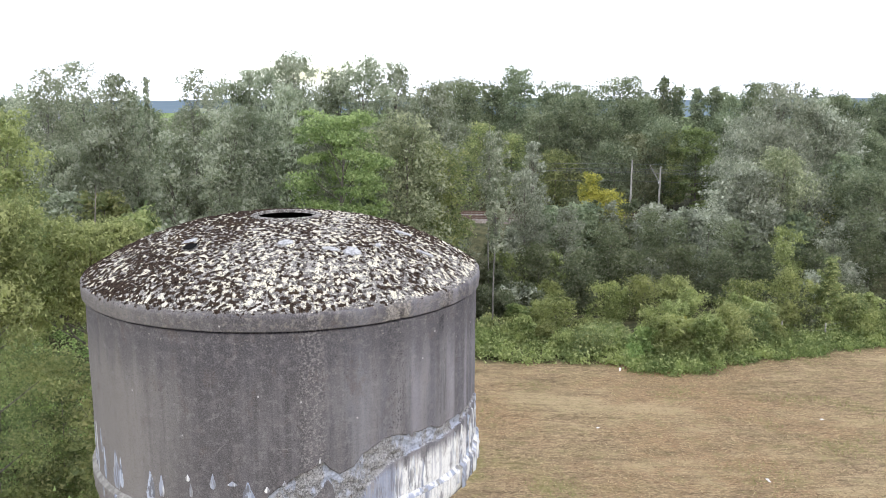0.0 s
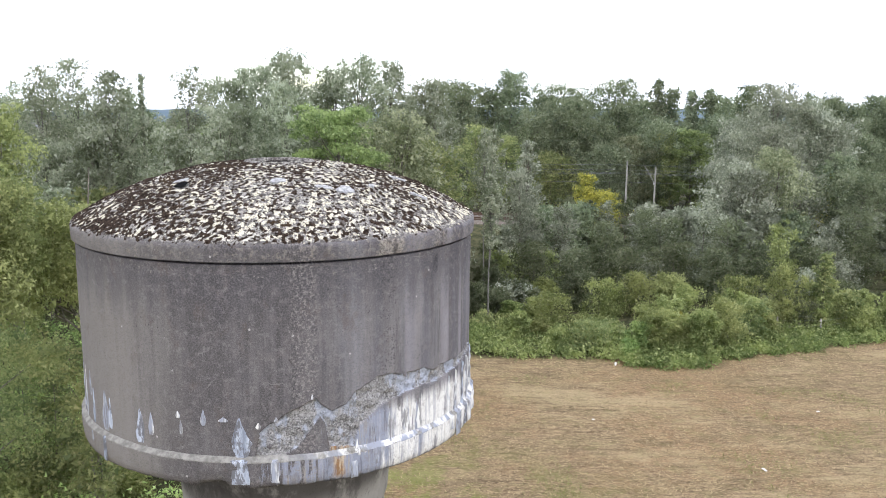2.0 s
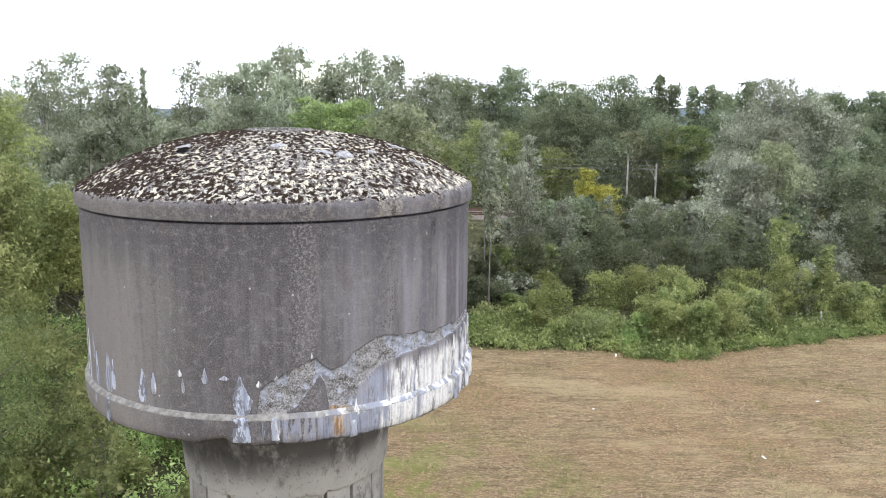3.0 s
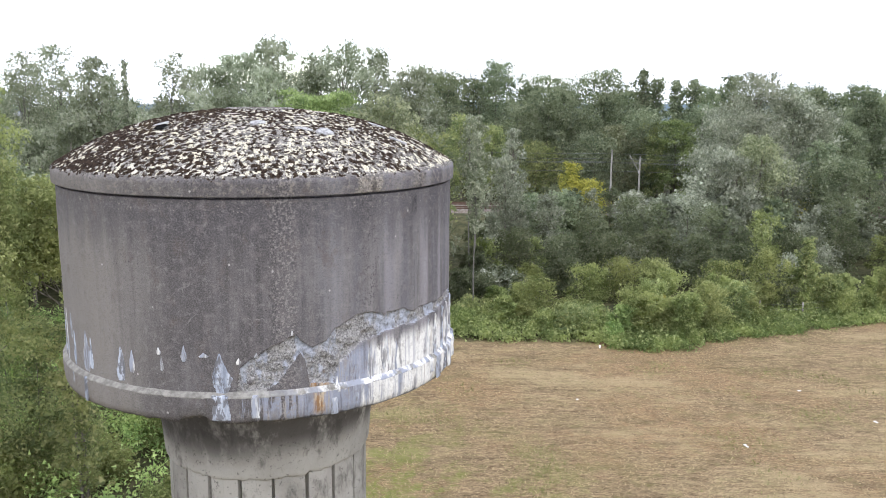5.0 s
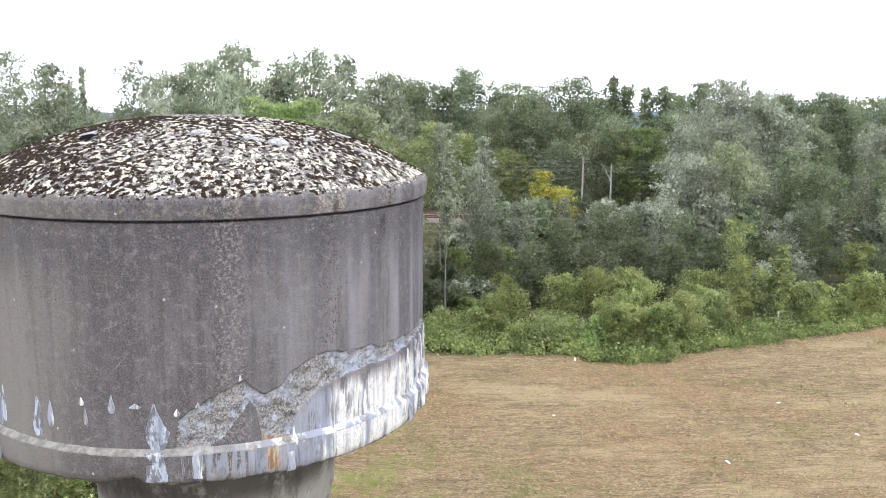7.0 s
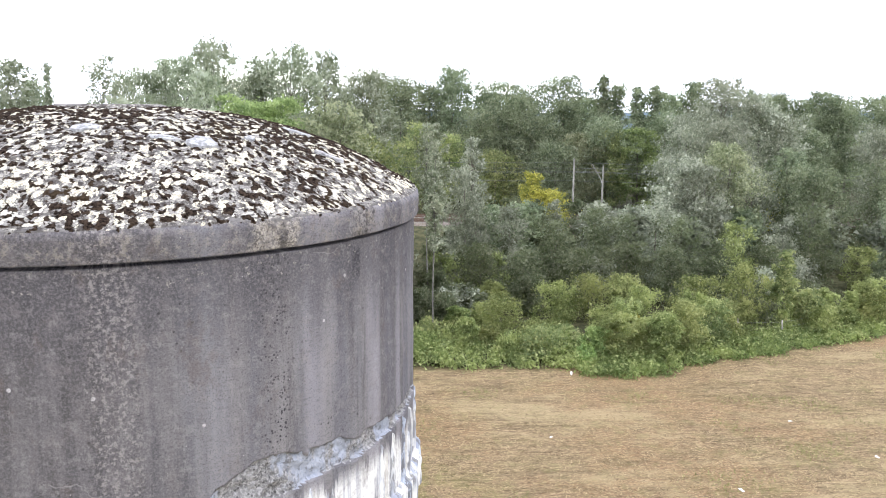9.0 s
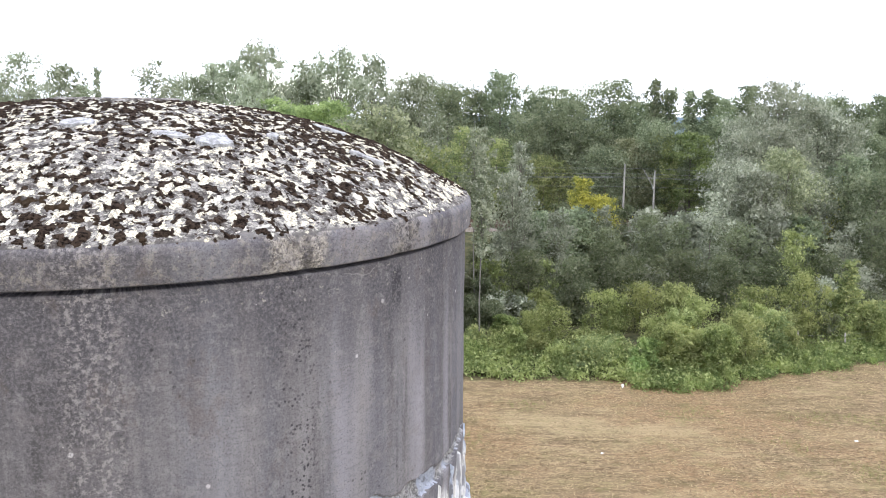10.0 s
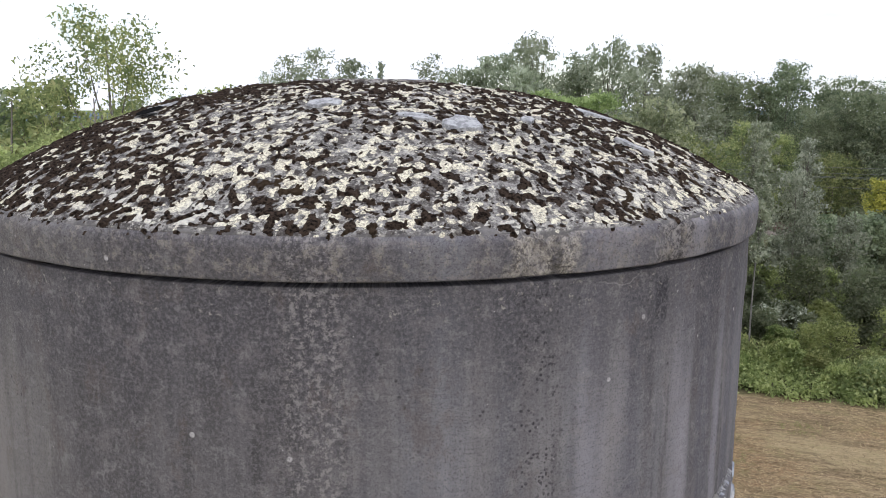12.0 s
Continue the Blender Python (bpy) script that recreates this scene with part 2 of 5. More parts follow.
def plant(shape, kind, seed, height, radius):
    """Shared crown and wood meshes for a size class; sizes are rounded so that alike trees share them."""
    h, r = max(1.0, round(height)), max(0.5, round(radius * 2) / 2)
    key = (shape, kind, seed, h, r)
    if key in PLANTS:
        return PLANTS[key]
    p = SHAPES[shape]
    rng = np.random.default_rng(seed * 7 + len(PLANTS) * 13)
    ends, cs, rs = grow(shape, rng, h, r)
    size = p["leaf"] * (0.8 + 0.012 * h)
    count = int(p["leaves"] * min(1.6, max(0.3, (r * h) / 75.0 if shape in ("broad", "tiered", "airy", "weeping") else 1.0)))
    v, f = leaf_cloud(rng, cs, rs, count, size, p["slim"], p["droop"], flat=p.get("flat", 0.85))
    # larger leaves deep inside close the crown
    iv, jf = leaf_cloud(rng, cs, rs * 0.75, int(count * p.get("inner", 0.15)), size * 1.5, 0.85, p["droop"], shell=0.35)
    crown = mesh_from("crown", np.vstack([v, iv]), np.vstack([f, jf + len(v)]), LEAF[kind])
    # trunk with a slight bend, and limbs to the clumps
    t0 = p["trunk"] * h
    lean = rng.normal(size=2) * 0.02 * h
    top = p["wide"] + 0.25
    axis = lambda z: Vector((lean[0] * (z / h) ** 2 + 0.05 * math.sin(z * 0.9), lean[1] * (z / h) ** 2 + 0.05 * math.cos(z * 0.7), z))
    paths = [[(axis(h * top * i / 8) - Vector((0, 0, 0.3 if i == 0 else 0)), t0 * (1.25 if i == 0 else 1) * (1 - 0.85 * i / 8)) for i in range(9)]]
    for e in ends:
        end = Vector(e)
        z0 = max(0.05 * h, min(end.z * 0.8, end.z - 0.5 * math.hypot(end.x, end.y)))
        a = axis(min(z0, h * top * 0.95))
        mid = a.lerp(end, 0.5) + Vector((0, 0, -0.03 * h * rng.random()))
        w = t0 * (0.42 if shape.startswith("near") else 0.26) * (1 - 0.6 * z0 / h)
        paths.append([(a, w), (mid, w * 0.65), (end, w * 0.25)])
        for q in cs[rng.choice(len(cs), 4)]:
            if (Vector(q) - end).length < 0.9 * r:
                paths.append([(mid, w * 0.4), (Vector(q), w * 0.08)])
    wv, wf = tubes(paths, 4)
    wood = mesh_from("trunk", wv, wf, PALE_BARK if kind == "aspen" or shape == "stem" else BARK, smooth=True)
    PLANTS[key] = (crown, wood, h, r)
    return PLANTS[key]


def tree(name, shape, kind, at, height, radius, label, category, group="", seed=1, turn=None):
    crown, wood, h, r = plant(shape, kind, seed, height, radius)
    ob = thing(name, at, label, category, group, turn=random.uniform(0, 360) if turn is None else turn, scale=(radius / r, radius / r, height / h))
    for n, me in (("trunk", wood), ("crown", crown)):
        part(n, me, None, ob)
    return ob


# ---- ground ----
def field_edge(x):
    """How far the mown field reaches, in y."""
    y = 40.4 + 0.25 * math.sin(x * 0.9) + 0.2 * math.sin(x * 2.3)
    if 12.4 < x < 19:
        y -= 1.9 * math.sin((x - 12.4) / 6.6 * math.pi) ** 0.6
    return y + max(0.0, x - 19) * 0.40


def ground_height(x, y):
    bank = 2.2 * min(1.0, max(0.0, (y - 76) / 8.0))
    bank = bank * bank * (3 - 2 * bank / 2.2) / 2.2 if bank < 2.2 else 2.2
    far = max(0.0, min(1.0, (y - 130) / 60.0))
    fall = max(0.0, min(1.0, (math.hypot(x, y) - 280) / 900.0))
    valley = -30.0 * fall * fall * (3 - 2 * fall)
    near = 1.0 if abs(x) < 120 and -60 < y < 130 else 0.0
    return valley + bank * (1 - far) + near * 0.05 * (noise.noise(Vector((x * 0.21, y * 0.21, 0.3))) + 0.5 * noise.noise(Vector((x * 0.7, y * 0.7, 1.7))))


m = Mat("field_and_soil")
P = m.n("ShaderNodeNewGeometry").outputs["Position"]
X, Y, Z = m.xyz(P)
lie = m.stretch(0.45, 1.5, 1, P)
straw = m.mix(m.step(m.noise(2.2, 8, 0.78, vec=lie), 0.40, 0.60), (0.150, 0.098, 0.056), (0.390, 0.285, 0.165))
straw = m.mix(m.step(m.noise(0.09, 5, 0.65, vec=P), 0.44, 0.58, 0.0, 0.70), straw, (0.310, 0.190, 0.100))
straw = m.mix(m.step(m.noise(9.0, 6, 0.8, vec=lie), 0.48, 0.60, 0.0, 0.75), straw, (0.520, 0.400, 0.225))
straw = m.mix(m.step(m.noise(0.5, 6, 0.7, vec=lie), 0.52, 0.64, 0.0, 0.6), straw, (0.165, 0.120, 0.066))
straw = m.mix(m.step(m.noise(14.0, 6, 0.85, vec=m.stretch(0.5, 1.2, 1, P)), 0.50, 0.57, 0.0, 0.8), straw, (0.082, 0.060, 0.038))
straw = m.mix(m.step(m.noise(4.0, 7, 0.8, vec=m.stretch(0.30, 1.8, 1, P)), 0.53, 0.60, 0.0, 0.7), straw, (0.100, 0.074, 0.046))
straw = m.mix(m.step(m.noise(0.8, 6, 0.75, vec=P), 0.52, 0.62, 0.0, 0.45), straw, (0.205, 0.185, 0.080))
straw = m.mix(m.step(m.noise(0.13, 5, 0.7, vec=m.stretch(0.6, 1.3, 1, P)), 0.50, 0.62, 0.0, 0.5), straw, (0.450, 0.360, 0.205))
straw = m.mix(m.step(m.noise(0.22, 5, 0.7, vec=m.stretch(0.6, 1.6, 1, P)), 0.55, 0.66, 0.0, 0.45), straw, (0.120, 0.084, 0.052))
green = m.math("MULTIPLY", m.step(m.noise(0.34, 7, 0.75, vec=P), 0.46, 0.58), m.step(m.math("MULTIPLY_ADD", X, 0.9, Y), 34.0, 18.0, 0.06, 0.90))
straw = m.mix(green, straw, m.mix(m.noise(5, 3, vec=P), (0.12, 0.16, 0.035), (0.25, 0.27, 0.075)))
soil = m.mix(m.step(m.noise(1.2, 5, 0.6, vec=P), 0.35, 0.65), (0.045, 0.05, 0.025), (0.11, 0.105, 0.055))
slant = m.math("MULTIPLY", m.math("MAXIMUM", m.math("SUBTRACT", X, 19.0), 0.0), -0.40)
wood_mask = m.step(m.math("ADD", m.math("ADD", Y, slant), m.math("MULTIPLY", m.noise(0.8, 3, vec=P), 2.0)), 41.0, 43.0)
left_mask = m.step(m.math("ADD", X, m.math("MULTIPLY", m.noise(0.5, 3, vec=P), 3.0)), 0.5, -2.5)
left_mask = m.math("MULTIPLY", left_mask, m.step(Y, 4.0, 9.0))
col = m.mix(m.math("MAXIMUM", wood_mask, left_mask), straw, soil)
col = m.mix(m.step(Y, 128.0, 145.0), col, m.mix(m.noise(0.05, 4, vec=P), (0.10, 0.155, 0.045), (0.19, 0.24, 0.075)))
GROUND = m.finish(col, 0.95, m.bump(m.noise(11.0, 6, 0.8, vec=m.stretch(0.5, 1.4, 1, P)), 0.9, 0.09), spec=0.1)


def axis_steps(lo, hi, fine_lo, fine_hi, fine):
    inner = list(np.arange(fine_lo, fine_hi + 1e-6, fine))
    out_hi = [fine_hi + 8 * 1.45 ** i for i in range(16)]
    out_lo = [fine_lo - 8 * 1.45 ** i for i in range(16)]
    return np.array([v for v in reversed(out_lo) if v > lo] + inner + [v for v in out_hi if v < hi])


gx, gy = axis_steps(-2500, 2500, -60, 80, 1.4), axis_steps(-2500, 2500, -30, 130, 1.4)
gv = np.array([(x, y, ground_height(x, y)) for y in gy for x in gx])
nx = len(gx)
gi = np.arange(len(gy) * nx).reshape(len(gy), nx)
gf = np.stack([gi[:-1, :-1], gi[:-1, 1:], gi[1:, 1:], gi[1:, :-1]], -1).reshape(-1, 4)
ground = new("ground", mesh_from("ground", gv, gf, GROUND, smooth=True))
tagged(ground, "mown straw-coloured field with green patches and dark woodland soil", "ground", kind="structure")

# far hills behind the wood; distance haze is mixed into their colour
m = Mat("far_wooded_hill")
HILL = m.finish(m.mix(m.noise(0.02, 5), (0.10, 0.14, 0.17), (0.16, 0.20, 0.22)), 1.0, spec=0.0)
hv, hf = [], []
for i in range(121):
    a = radians(-75 + 150 * i / 120)
    for j, (dist, up) in enumerate(((1500, -5), (1750, 0.55), (2050, 1.0), (2400, -5))):
        h = (-9 + 16 * math.sin(a * 1.6 + 0.1) + 3 * math.sin(a * 17 + 1) + 4 * noise.noise(Vector((a * 30, 0, 0))) + 30) * up - 30 if up > 0 else -40
        hv.append((dist * math.sin(a), dist * math.cos(a), h))
for i in range(120):
    for j in range(3):
        b = i * 4 + j
        hf.append((b, b + 4, b + 5, b + 1))
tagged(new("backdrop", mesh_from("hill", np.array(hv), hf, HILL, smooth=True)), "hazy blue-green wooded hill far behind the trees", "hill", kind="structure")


# ---- the water tower ----
SEAM, BOTTOM, LEDGE = 14.877, 11.91, 12.31
R = 3.0

m = Mat("lichened_dome")
z = m.xyz()[2]
fine = m.noise(17, 6, 0.78)
c = m.mix(m.step(fine, 0.42, 0.58), (0.070, 0.065, 0.063), (0.30, 0.285, 0.265))
c = m.mix(m.step(m.noise(75, 4, 0.8), 0.52, 0.60, 0.0, 0.75), c, (0.055, 0.047, 0.042))
c = m.mix(m.step(m.noise(24, 7, 0.85), 0.52, 0.57, 0.0, 0.85), c, (0.50, 0.475, 0.405))
c = m.mix(m.step(m.noise(11, 5, 0.7, vec=m.stretch(1.1, 0.9, 1)), 0.51, 0.57, 0.0, 0.7), c, (0.045, 0.036, 0.031))
bare = m.step(m.math("MULTIPLY_ADD", m.noise(3.5, 5, 0.65), 0.16, z), SEAM + 0.33, SEAM + 0.30)
c = m.mix(bare, c, m.mix(m.step(m.noise(9, 6, 0.7), 0.35, 0.66), (0.105, 0.10, 0.10), (0.20, 0.188, 0.178)))
DOME = m.finish(c, 0.95, m.bump(m.math("MULTIPLY_ADD", m.noise(60, 3, 0.7), 0.4, fine), 0.8, 0.02), spec=0.15)
m = Mat("brown_moss")
c = m.mix(m.step(m.noise(45, 4, 0.7), 0.35, 0.65), (0.008, 0.006, 0.005), (0.075, 0.053, 0.039))
c = m.mix(m.step(m.noise(2.0, 3), 0.55, 0.7, 0.0, 0.6), c, (0.060, 0.041, 0.022))
MOSS = m.finish(c, 1.0, m.bump(m.noise(90, 4, 0.8), 1.0, 0.02), spec=0.05)
m = Mat("cream_lichen")
c = m.mix(m.step(m.noise(42, 6, 0.8), 0.38, 0.55), (0.34, 0.31, 0.25), (0.76, 0.715, 0.55))
c = m.mix(m.step(m.noise(80, 4, 0.85), 0.50, 0.58, 0.0, 0.85), c, (0.15, 0.13, 0.11))
c = m.mix(m.step(m.noise(2.2, 4, 0.6), 0.52, 0.66, 0.0, 0.6), c, (0.46, 0.45, 0.43))
LICHEN = m.finish(c, 0.95, m.bump(m.noise(70, 4, 0.7), 0.8, 0.01), spec=0.1)


def concrete(name):
    m = Mat(name)
    x, y, z = m.xyz()
    ang = m.math("ARCTAN2", x, m.math("MULTIPLY", y, -1.0))
    arc = m.math("MULTIPLY", ang, R)
    flat = m.vec(arc, 0.0, z)
    streak = m.noise(1.6, 5, 0.6, vec=m.stretch(1.0, 1, 0.045, flat))
    fine = m.noise(7.0, 4, 0.6, vec=m.stretch(1.0, 1, 0.06, flat))
    cloud = m.noise(0.9, 5, 0.6, vec=flat)
    grain = m.noise(45, 6, 0.8, vec=flat)
    c = m.mix(m.step(cloud, 0.38, 0.60), (0.080, 0.074, 0.078), (0.128, 0.120, 0.121))
    c = m.mix(m.step(streak, 0.42, 0.62, 0.0, 0.9), c, (0.196, 0.186, 0.187))
    c = m.mix(m.step(fine, 0.48, 0.62, 0.0, 0.75), c, (0.066, 0.063, 0.065))
    c = m.mix(m.step(m.noise(4.0, 5, 0.65, vec=m.stretch(1.0, 1, 0.05, m.vec(m.math("ADD", arc, 19.0), 0.0, z))), 0.52, 0.66, 0.0, 0.6), c, (0.215, 0.205, 0.200))
    c = m.mix(m.step(m.math("ADD", ang, m.math("MULTIPLY_ADD", m.noise(1.3, 4, 0.6, vec=m.stretch(1, 1, 0.35, flat)), 0.9, -0.45)), 0.12, -0.75, 0.0, 0.8), c, (0.222, 0.206, 0.178))
    # broad tone round the wall: a darker middle and a cooler, washed side
    mid_dark = m.math("MULTIPLY", m.step(m.math("ABSOLUTE", m.math("ADD", ang, m.math("MULTIPLY_ADD", cloud, 0.5, -0.30))), 0.55, 0.15), m.step(m.noise(2.2, 5, 0.65, vec=m.stretch(1, 1, 0.25, flat)), 0.36, 0.58, 0.35, 0.85))
    c = m.mix(mid_dark, c, (0.062, 0.057, 0.057))
    cool = m.math("MULTIPLY", m.step(ang, 0.30, 0.55), m.step(m.noise(3.0, 4, 0.6, vec=m.stretch(1, 1, 0.05, flat)), 0.42, 0.60, 0.0, 0.5))
    c = m.mix(cool, c, (0.158, 0.160, 0.178))
    # pale run-off streaks on one side
    side = m.math("MULTIPLY", m.step(ang, 0.45, 0.75), m.step(m.noise(2.6, 3, 0.5, vec=m.stretch(1, 1, 0.03, flat)), 0.5, 0.66))
    c = m.mix(m.math("MULTIPLY", side, 0.45), c, (0.300, 0.286, 0.305))
    # broad pale and dark washes that run the whole height of the washed side
    for a0, wd, amt, tone_ in ((0.545, 0.045, 0.26, (0.24, 0.235, 0.25)), (0.640, 0.045, 0.22, (0.072, 0.070, 0.078)), (0.820, 0.060, 0.18, (0.25, 0.243, 0.262)), (0.925, 0.040, 0.28, (0.078, 0.075, 0.088)), (1.080, 0.045, 0.35, (0.30, 0.285, 0.30)), (1.185, 0.050, 0.32, (0.085, 0.082, 0.102)), (1.255, 0.030, 0.38, (0.29, 0.28, 0.31)), (1.340, 0.045, 0.42, (0.070, 0.068, 0.088))):
        near = m.step(m.math("ABSOLUTE", m.math("SUBTRACT", m.math("ADD", ang, m.math("MULTIPLY_ADD", m.noise(1.7, 4, 0.6, vec=flat), 0.05, -0.025)), a0)), wd, wd * 0.25)
        worn = m.step(m.noise(3.4, 5, 0.65, vec=m.stretch(1, 1, 0.30, flat)), 0.34, 0.60, 0.25, amt * 1.5)
        c = m.mix(m.math("MULTIPLY", near, worn, clamp=True), c, tone_)
    # upright streaks, darker towards the top of the wall
    top_dark = m.math("MULTIPLY", m.step(m.math("MULTIPLY_ADD", m.noise(5.0, 4, 0.6, vec=m.stretch(1, 1, 0.03, flat)), 1.4, z), 14.55, 15.45), m.step(z, SEAM + 0.02, SEAM - 0.02, 0.25, 0.75))
    c = m.mix(top_dark, c, (0.058, 0.055, 0.060))
    # lime washed down the foot in upright streaks, thicker towards the broken side
    low = m.step(z, 12.93, 12.68)
    dense = m.math("ADD", m.step(ang, 0.42, 0.74, -0.03, 0.20), m.math("MULTIPLY", m.step(ang, 0.12, 0.20), m.step(z, LEDGE + 0.02, LEDGE - 0.03, 0.0, 0.12)))
    dense = m.math("SUBTRACT", dense, m.math("MULTIPLY", m.step(ang, 0.10, 0.0), 0.12))
    drip = m.math("ADD", m.noise(7.5, 6, 0.7, vec=m.stretch(1, 1, 0.10, flat)), dense)
    drip = m.math("SUBTRACT", drip, m.math("MULTIPLY", m.step(z, 12.58, 12.95), 0.16))
    wash = m.math("MULTIPLY", m.math("MULTIPLY", low, m.step(ang, 2.3, 1.9)), m.step(drip, 0.535, 0.575, 0.0, 0.93))
    hue = m.noise(6.0, 5, 0.7, vec=m.stretch(1, 1, 0.09, m.vec(m.math("ADD", arc, 7.0), 0.0, z)))
    crusty = m.noise(30, 5, 0.8, vec=m.stretch(1, 1, 0.35, flat))
    block = m.noise(2.6, 4, 0.6, vec=m.stretch(1, 1, 0.10, m.vec(m.math("ADD", arc, 3.0), 0.0, z)))
    tone = m.mix(m.step(m.math("ADD", m.math("MULTIPLY_ADD", block, 0.8, m.math("MULTIPLY", hue, 0.5)), m.step(ang, 0.50, 0.80, -0.22, 0.06)), 0.56, 0.66), (0.24, 0.262, 0.325), (0.72, 0.71, 0.675))
    tone = m.mix(m.step(m.noise(15, 5, 0.7, vec=m.stretch(1, 1, 0.06, flat)), 0.50, 0.60, 0.0, 0.65), tone, (0.34, 0.35, 0.39))
    tone = m.mix(m.step(m.noise(9, 5, 0.7, vec=m.stretch(1, 1, 0.10, m.vec(m.math("ADD", arc, 11.0), 0.0, z))), 0.56, 0.62, 0.0, 0.75), tone, (0.13, 0.13, 0.155))
    tone = m.mix(m.step(m.noise(5.0, 5, 0.7, vec=m.stretch(1, 1, 0.08, m.vec(m.math("ADD", arc, 31.0), 0.0, z))), 0.56, 0.64, 0.0, 0.55), tone, (0.36, 0.295, 0.19))
    tone = m.mix(m.step(crusty, 0.56, 0.62, 0.0, 0.45), tone, (0.17, 0.168, 0.18))
    c = m.mix(wash, c, tone)
    # rust run from an iron stub
    near_rust = m.math("MULTIPLY", m.step(m.math("ABSOLUTE", m.math("SUBTRACT", ang, 0.455)), 0.055, 0.035), m.math("MULTIPLY", m.step(z, 12.55, 12.49), m.step(z, LEDGE - 0.05, LEDGE)))
    run_rust = m.math("MULTIPLY", m.step(m.math("ABSOLUTE", m.math("SUBTRACT", ang, m.math("MULTIPLY_ADD", m.noise(4, 3, vec=flat), 0.03, 0.430))), 0.036, 0.016), m.math("MULTIPLY", m.step(z, LEDGE + 0.02, LEDGE), m.step(z, BOTTOM, BOTTOM + 0.12)))
    rust = m.math("MULTIPLY", m.math("MAXIMUM", near_rust, run_rust), m.step(m.noise(9, 5, 0.7, vec=m.stretch(1, 1, 0.2, flat)), 0.40, 0.52, 0.0, 0.9))
    c = m.mix(rust, c, m.mix(m.step(m.noise(12, 4, 0.7, vec=m.stretch(1, 1, 0.25, flat)), 0.42, 0.58), (0.23, 0.115, 0.035), (0.50, 0.40, 0.27)))
    # black edge at the bottom, its upper limit ragged
    painted_dark = m.step(m.math("MULTIPLY_ADD", m.noise(6, 5, 0.7, vec=flat), 0.16, z), BOTTOM + 0.135, BOTTOM + 0.095, 0.0, 0.8)
    c = m.mix(painted_dark, c, (0.028, 0.026, 0.030))
    # form-work lines
    line = m.math("ABSOLUTE", m.math("SUBTRACT", m.math("FRACT", m.math("DIVIDE", m.math("ADD", z, m.math("MULTIPLY", m.noise(1.4, 2, vec=flat), 0.05)), 0.52)), 0.5))
    lines = m.math("MULTIPLY", m.step(line, 0.012, 0.0), m.step(m.noise(1.1, 3, vec=flat), 0.5, 0.62, 0.0, 0.22))
    c = m.mix(lines, c, (0.280, 0.261, 0.254))
    # flaking, speckled columns
    for a0, wd, amt in ((0.305, 0.085, 0.80), (0.700, 0.068, 0.710)):
        col_m = m.step(m.math("ABSOLUTE", m.math("SUBTRACT", ang, a0)), wd, wd * 0.35)
        spots = m.step(m.noise(24, 5, 0.75, vec=flat), 0.5, 0.58, 0.0, amt) if a0 < 0.5 else m.math("MULTIPLY", m.step(m.voronoi(34, vec=flat), 0.36, 0.28), m.math("MULTIPLY", m.step(z, 13.15, 13.30), m.step(m.noise(4.0, 3, vec=flat), 0.42, 0.5)))
        fl = m.math("MULTIPLY", col_m, spots)
        c = m.mix(fl, c, (0.255, 0.235, 0.224) if a0 < 0.5 else (0.035, 0.033, 0.037))
    # dark run below a crack in the rim, pale crust round another
    run = m.math("MULTIPLY", m.step(m.math("ABSOLUTE", m.math("SUBTRACT", ang, m.math("MULTIPLY_ADD", m.noise(3, 2, vec=flat), 0.02, 0.987))), 0.024, 0.010), m.math("MULTIPLY", m.step(z, SEAM - 0.48, SEAM - 0.28), m.step(z, SEAM - 0.06, SEAM - 0.14)))
    c = m.mix(m.math("MULTIPLY", run, 0.85), c, (0.025, 0.024, 0.030))
    crumb = m.noise(26, 6, 0.85, vec=flat)
    for a0, w_, zc, hz, pale, deep in ((0.705, 0.085, SEAM + 0.13, 0.17, (0.40, 0.365, 0.31), (0.060, 0.052, 0.045)), (1.010, 0.060, SEAM + 0.11, 0.15, (0.26, 0.24, 0.22), (0.045, 0.040, 0.040))):
        wob_ = m.math("MULTIPLY_ADD", m.noise(7, 5, 0.7, vec=flat), 0.16, -0.08)
        zone = m.math("MULTIPLY", m.step(m.math("ABSOLUTE", m.math("SUBTRACT", m.math("ADD", ang, wob_), a0)), w_, w_ * 0.6), m.step(m.math("ABSOLUTE", m.math("SUBTRACT", z, zc)), hz, hz * 0.7))
        c = m.mix(m.math("MULTIPLY", zone, 0.92), c, m.mix(m.step(crumb, 0.44, 0.56), deep, pale))
        split = m.math("MULTIPLY", m.step(m.math("ABSOLUTE", m.math("SUBTRACT", m.math("ADD", ang, m.math("MULTIPLY", wob_, 0.3)), a0 + 0.02)), 0.009, 0.004), m.step(m.math("ABSOLUTE", m.math("SUBTRACT", z, zc)), 0.16, 0.12))
        c = m.mix(m.math("MULTIPLY", split, 0.8), c, (0.03, 0.027, 0.025))
    # ochre and grey mottling of the rim
    mott = m.math("MULTIPLY", m.step(z, SEAM - 0.02, SEAM + 0.02), m.step(m.noise(11, 6, 0.8, vec=flat), 0.50, 0.60, 0.0, 0.6))
    c = m.mix(mott, c, (0.270, 0.241, 0.203))
    dots = m.math("MULTIPLY", m.step(z, SEAM - 0.02, SEAM + 0.02), m.step(m.noise(28, 6, 0.8, vec=flat), 0.54, 0.60, 0.0, 0.6))
    c = m.mix(dots, c, (0.045, 0.041, 0.049))
    # small pits and white spots
    pits = m.math("MULTIPLY", m.step(m.voronoi(13, vec=flat), 0.17, 0.10), m.step(z, 13.1, 13.3))
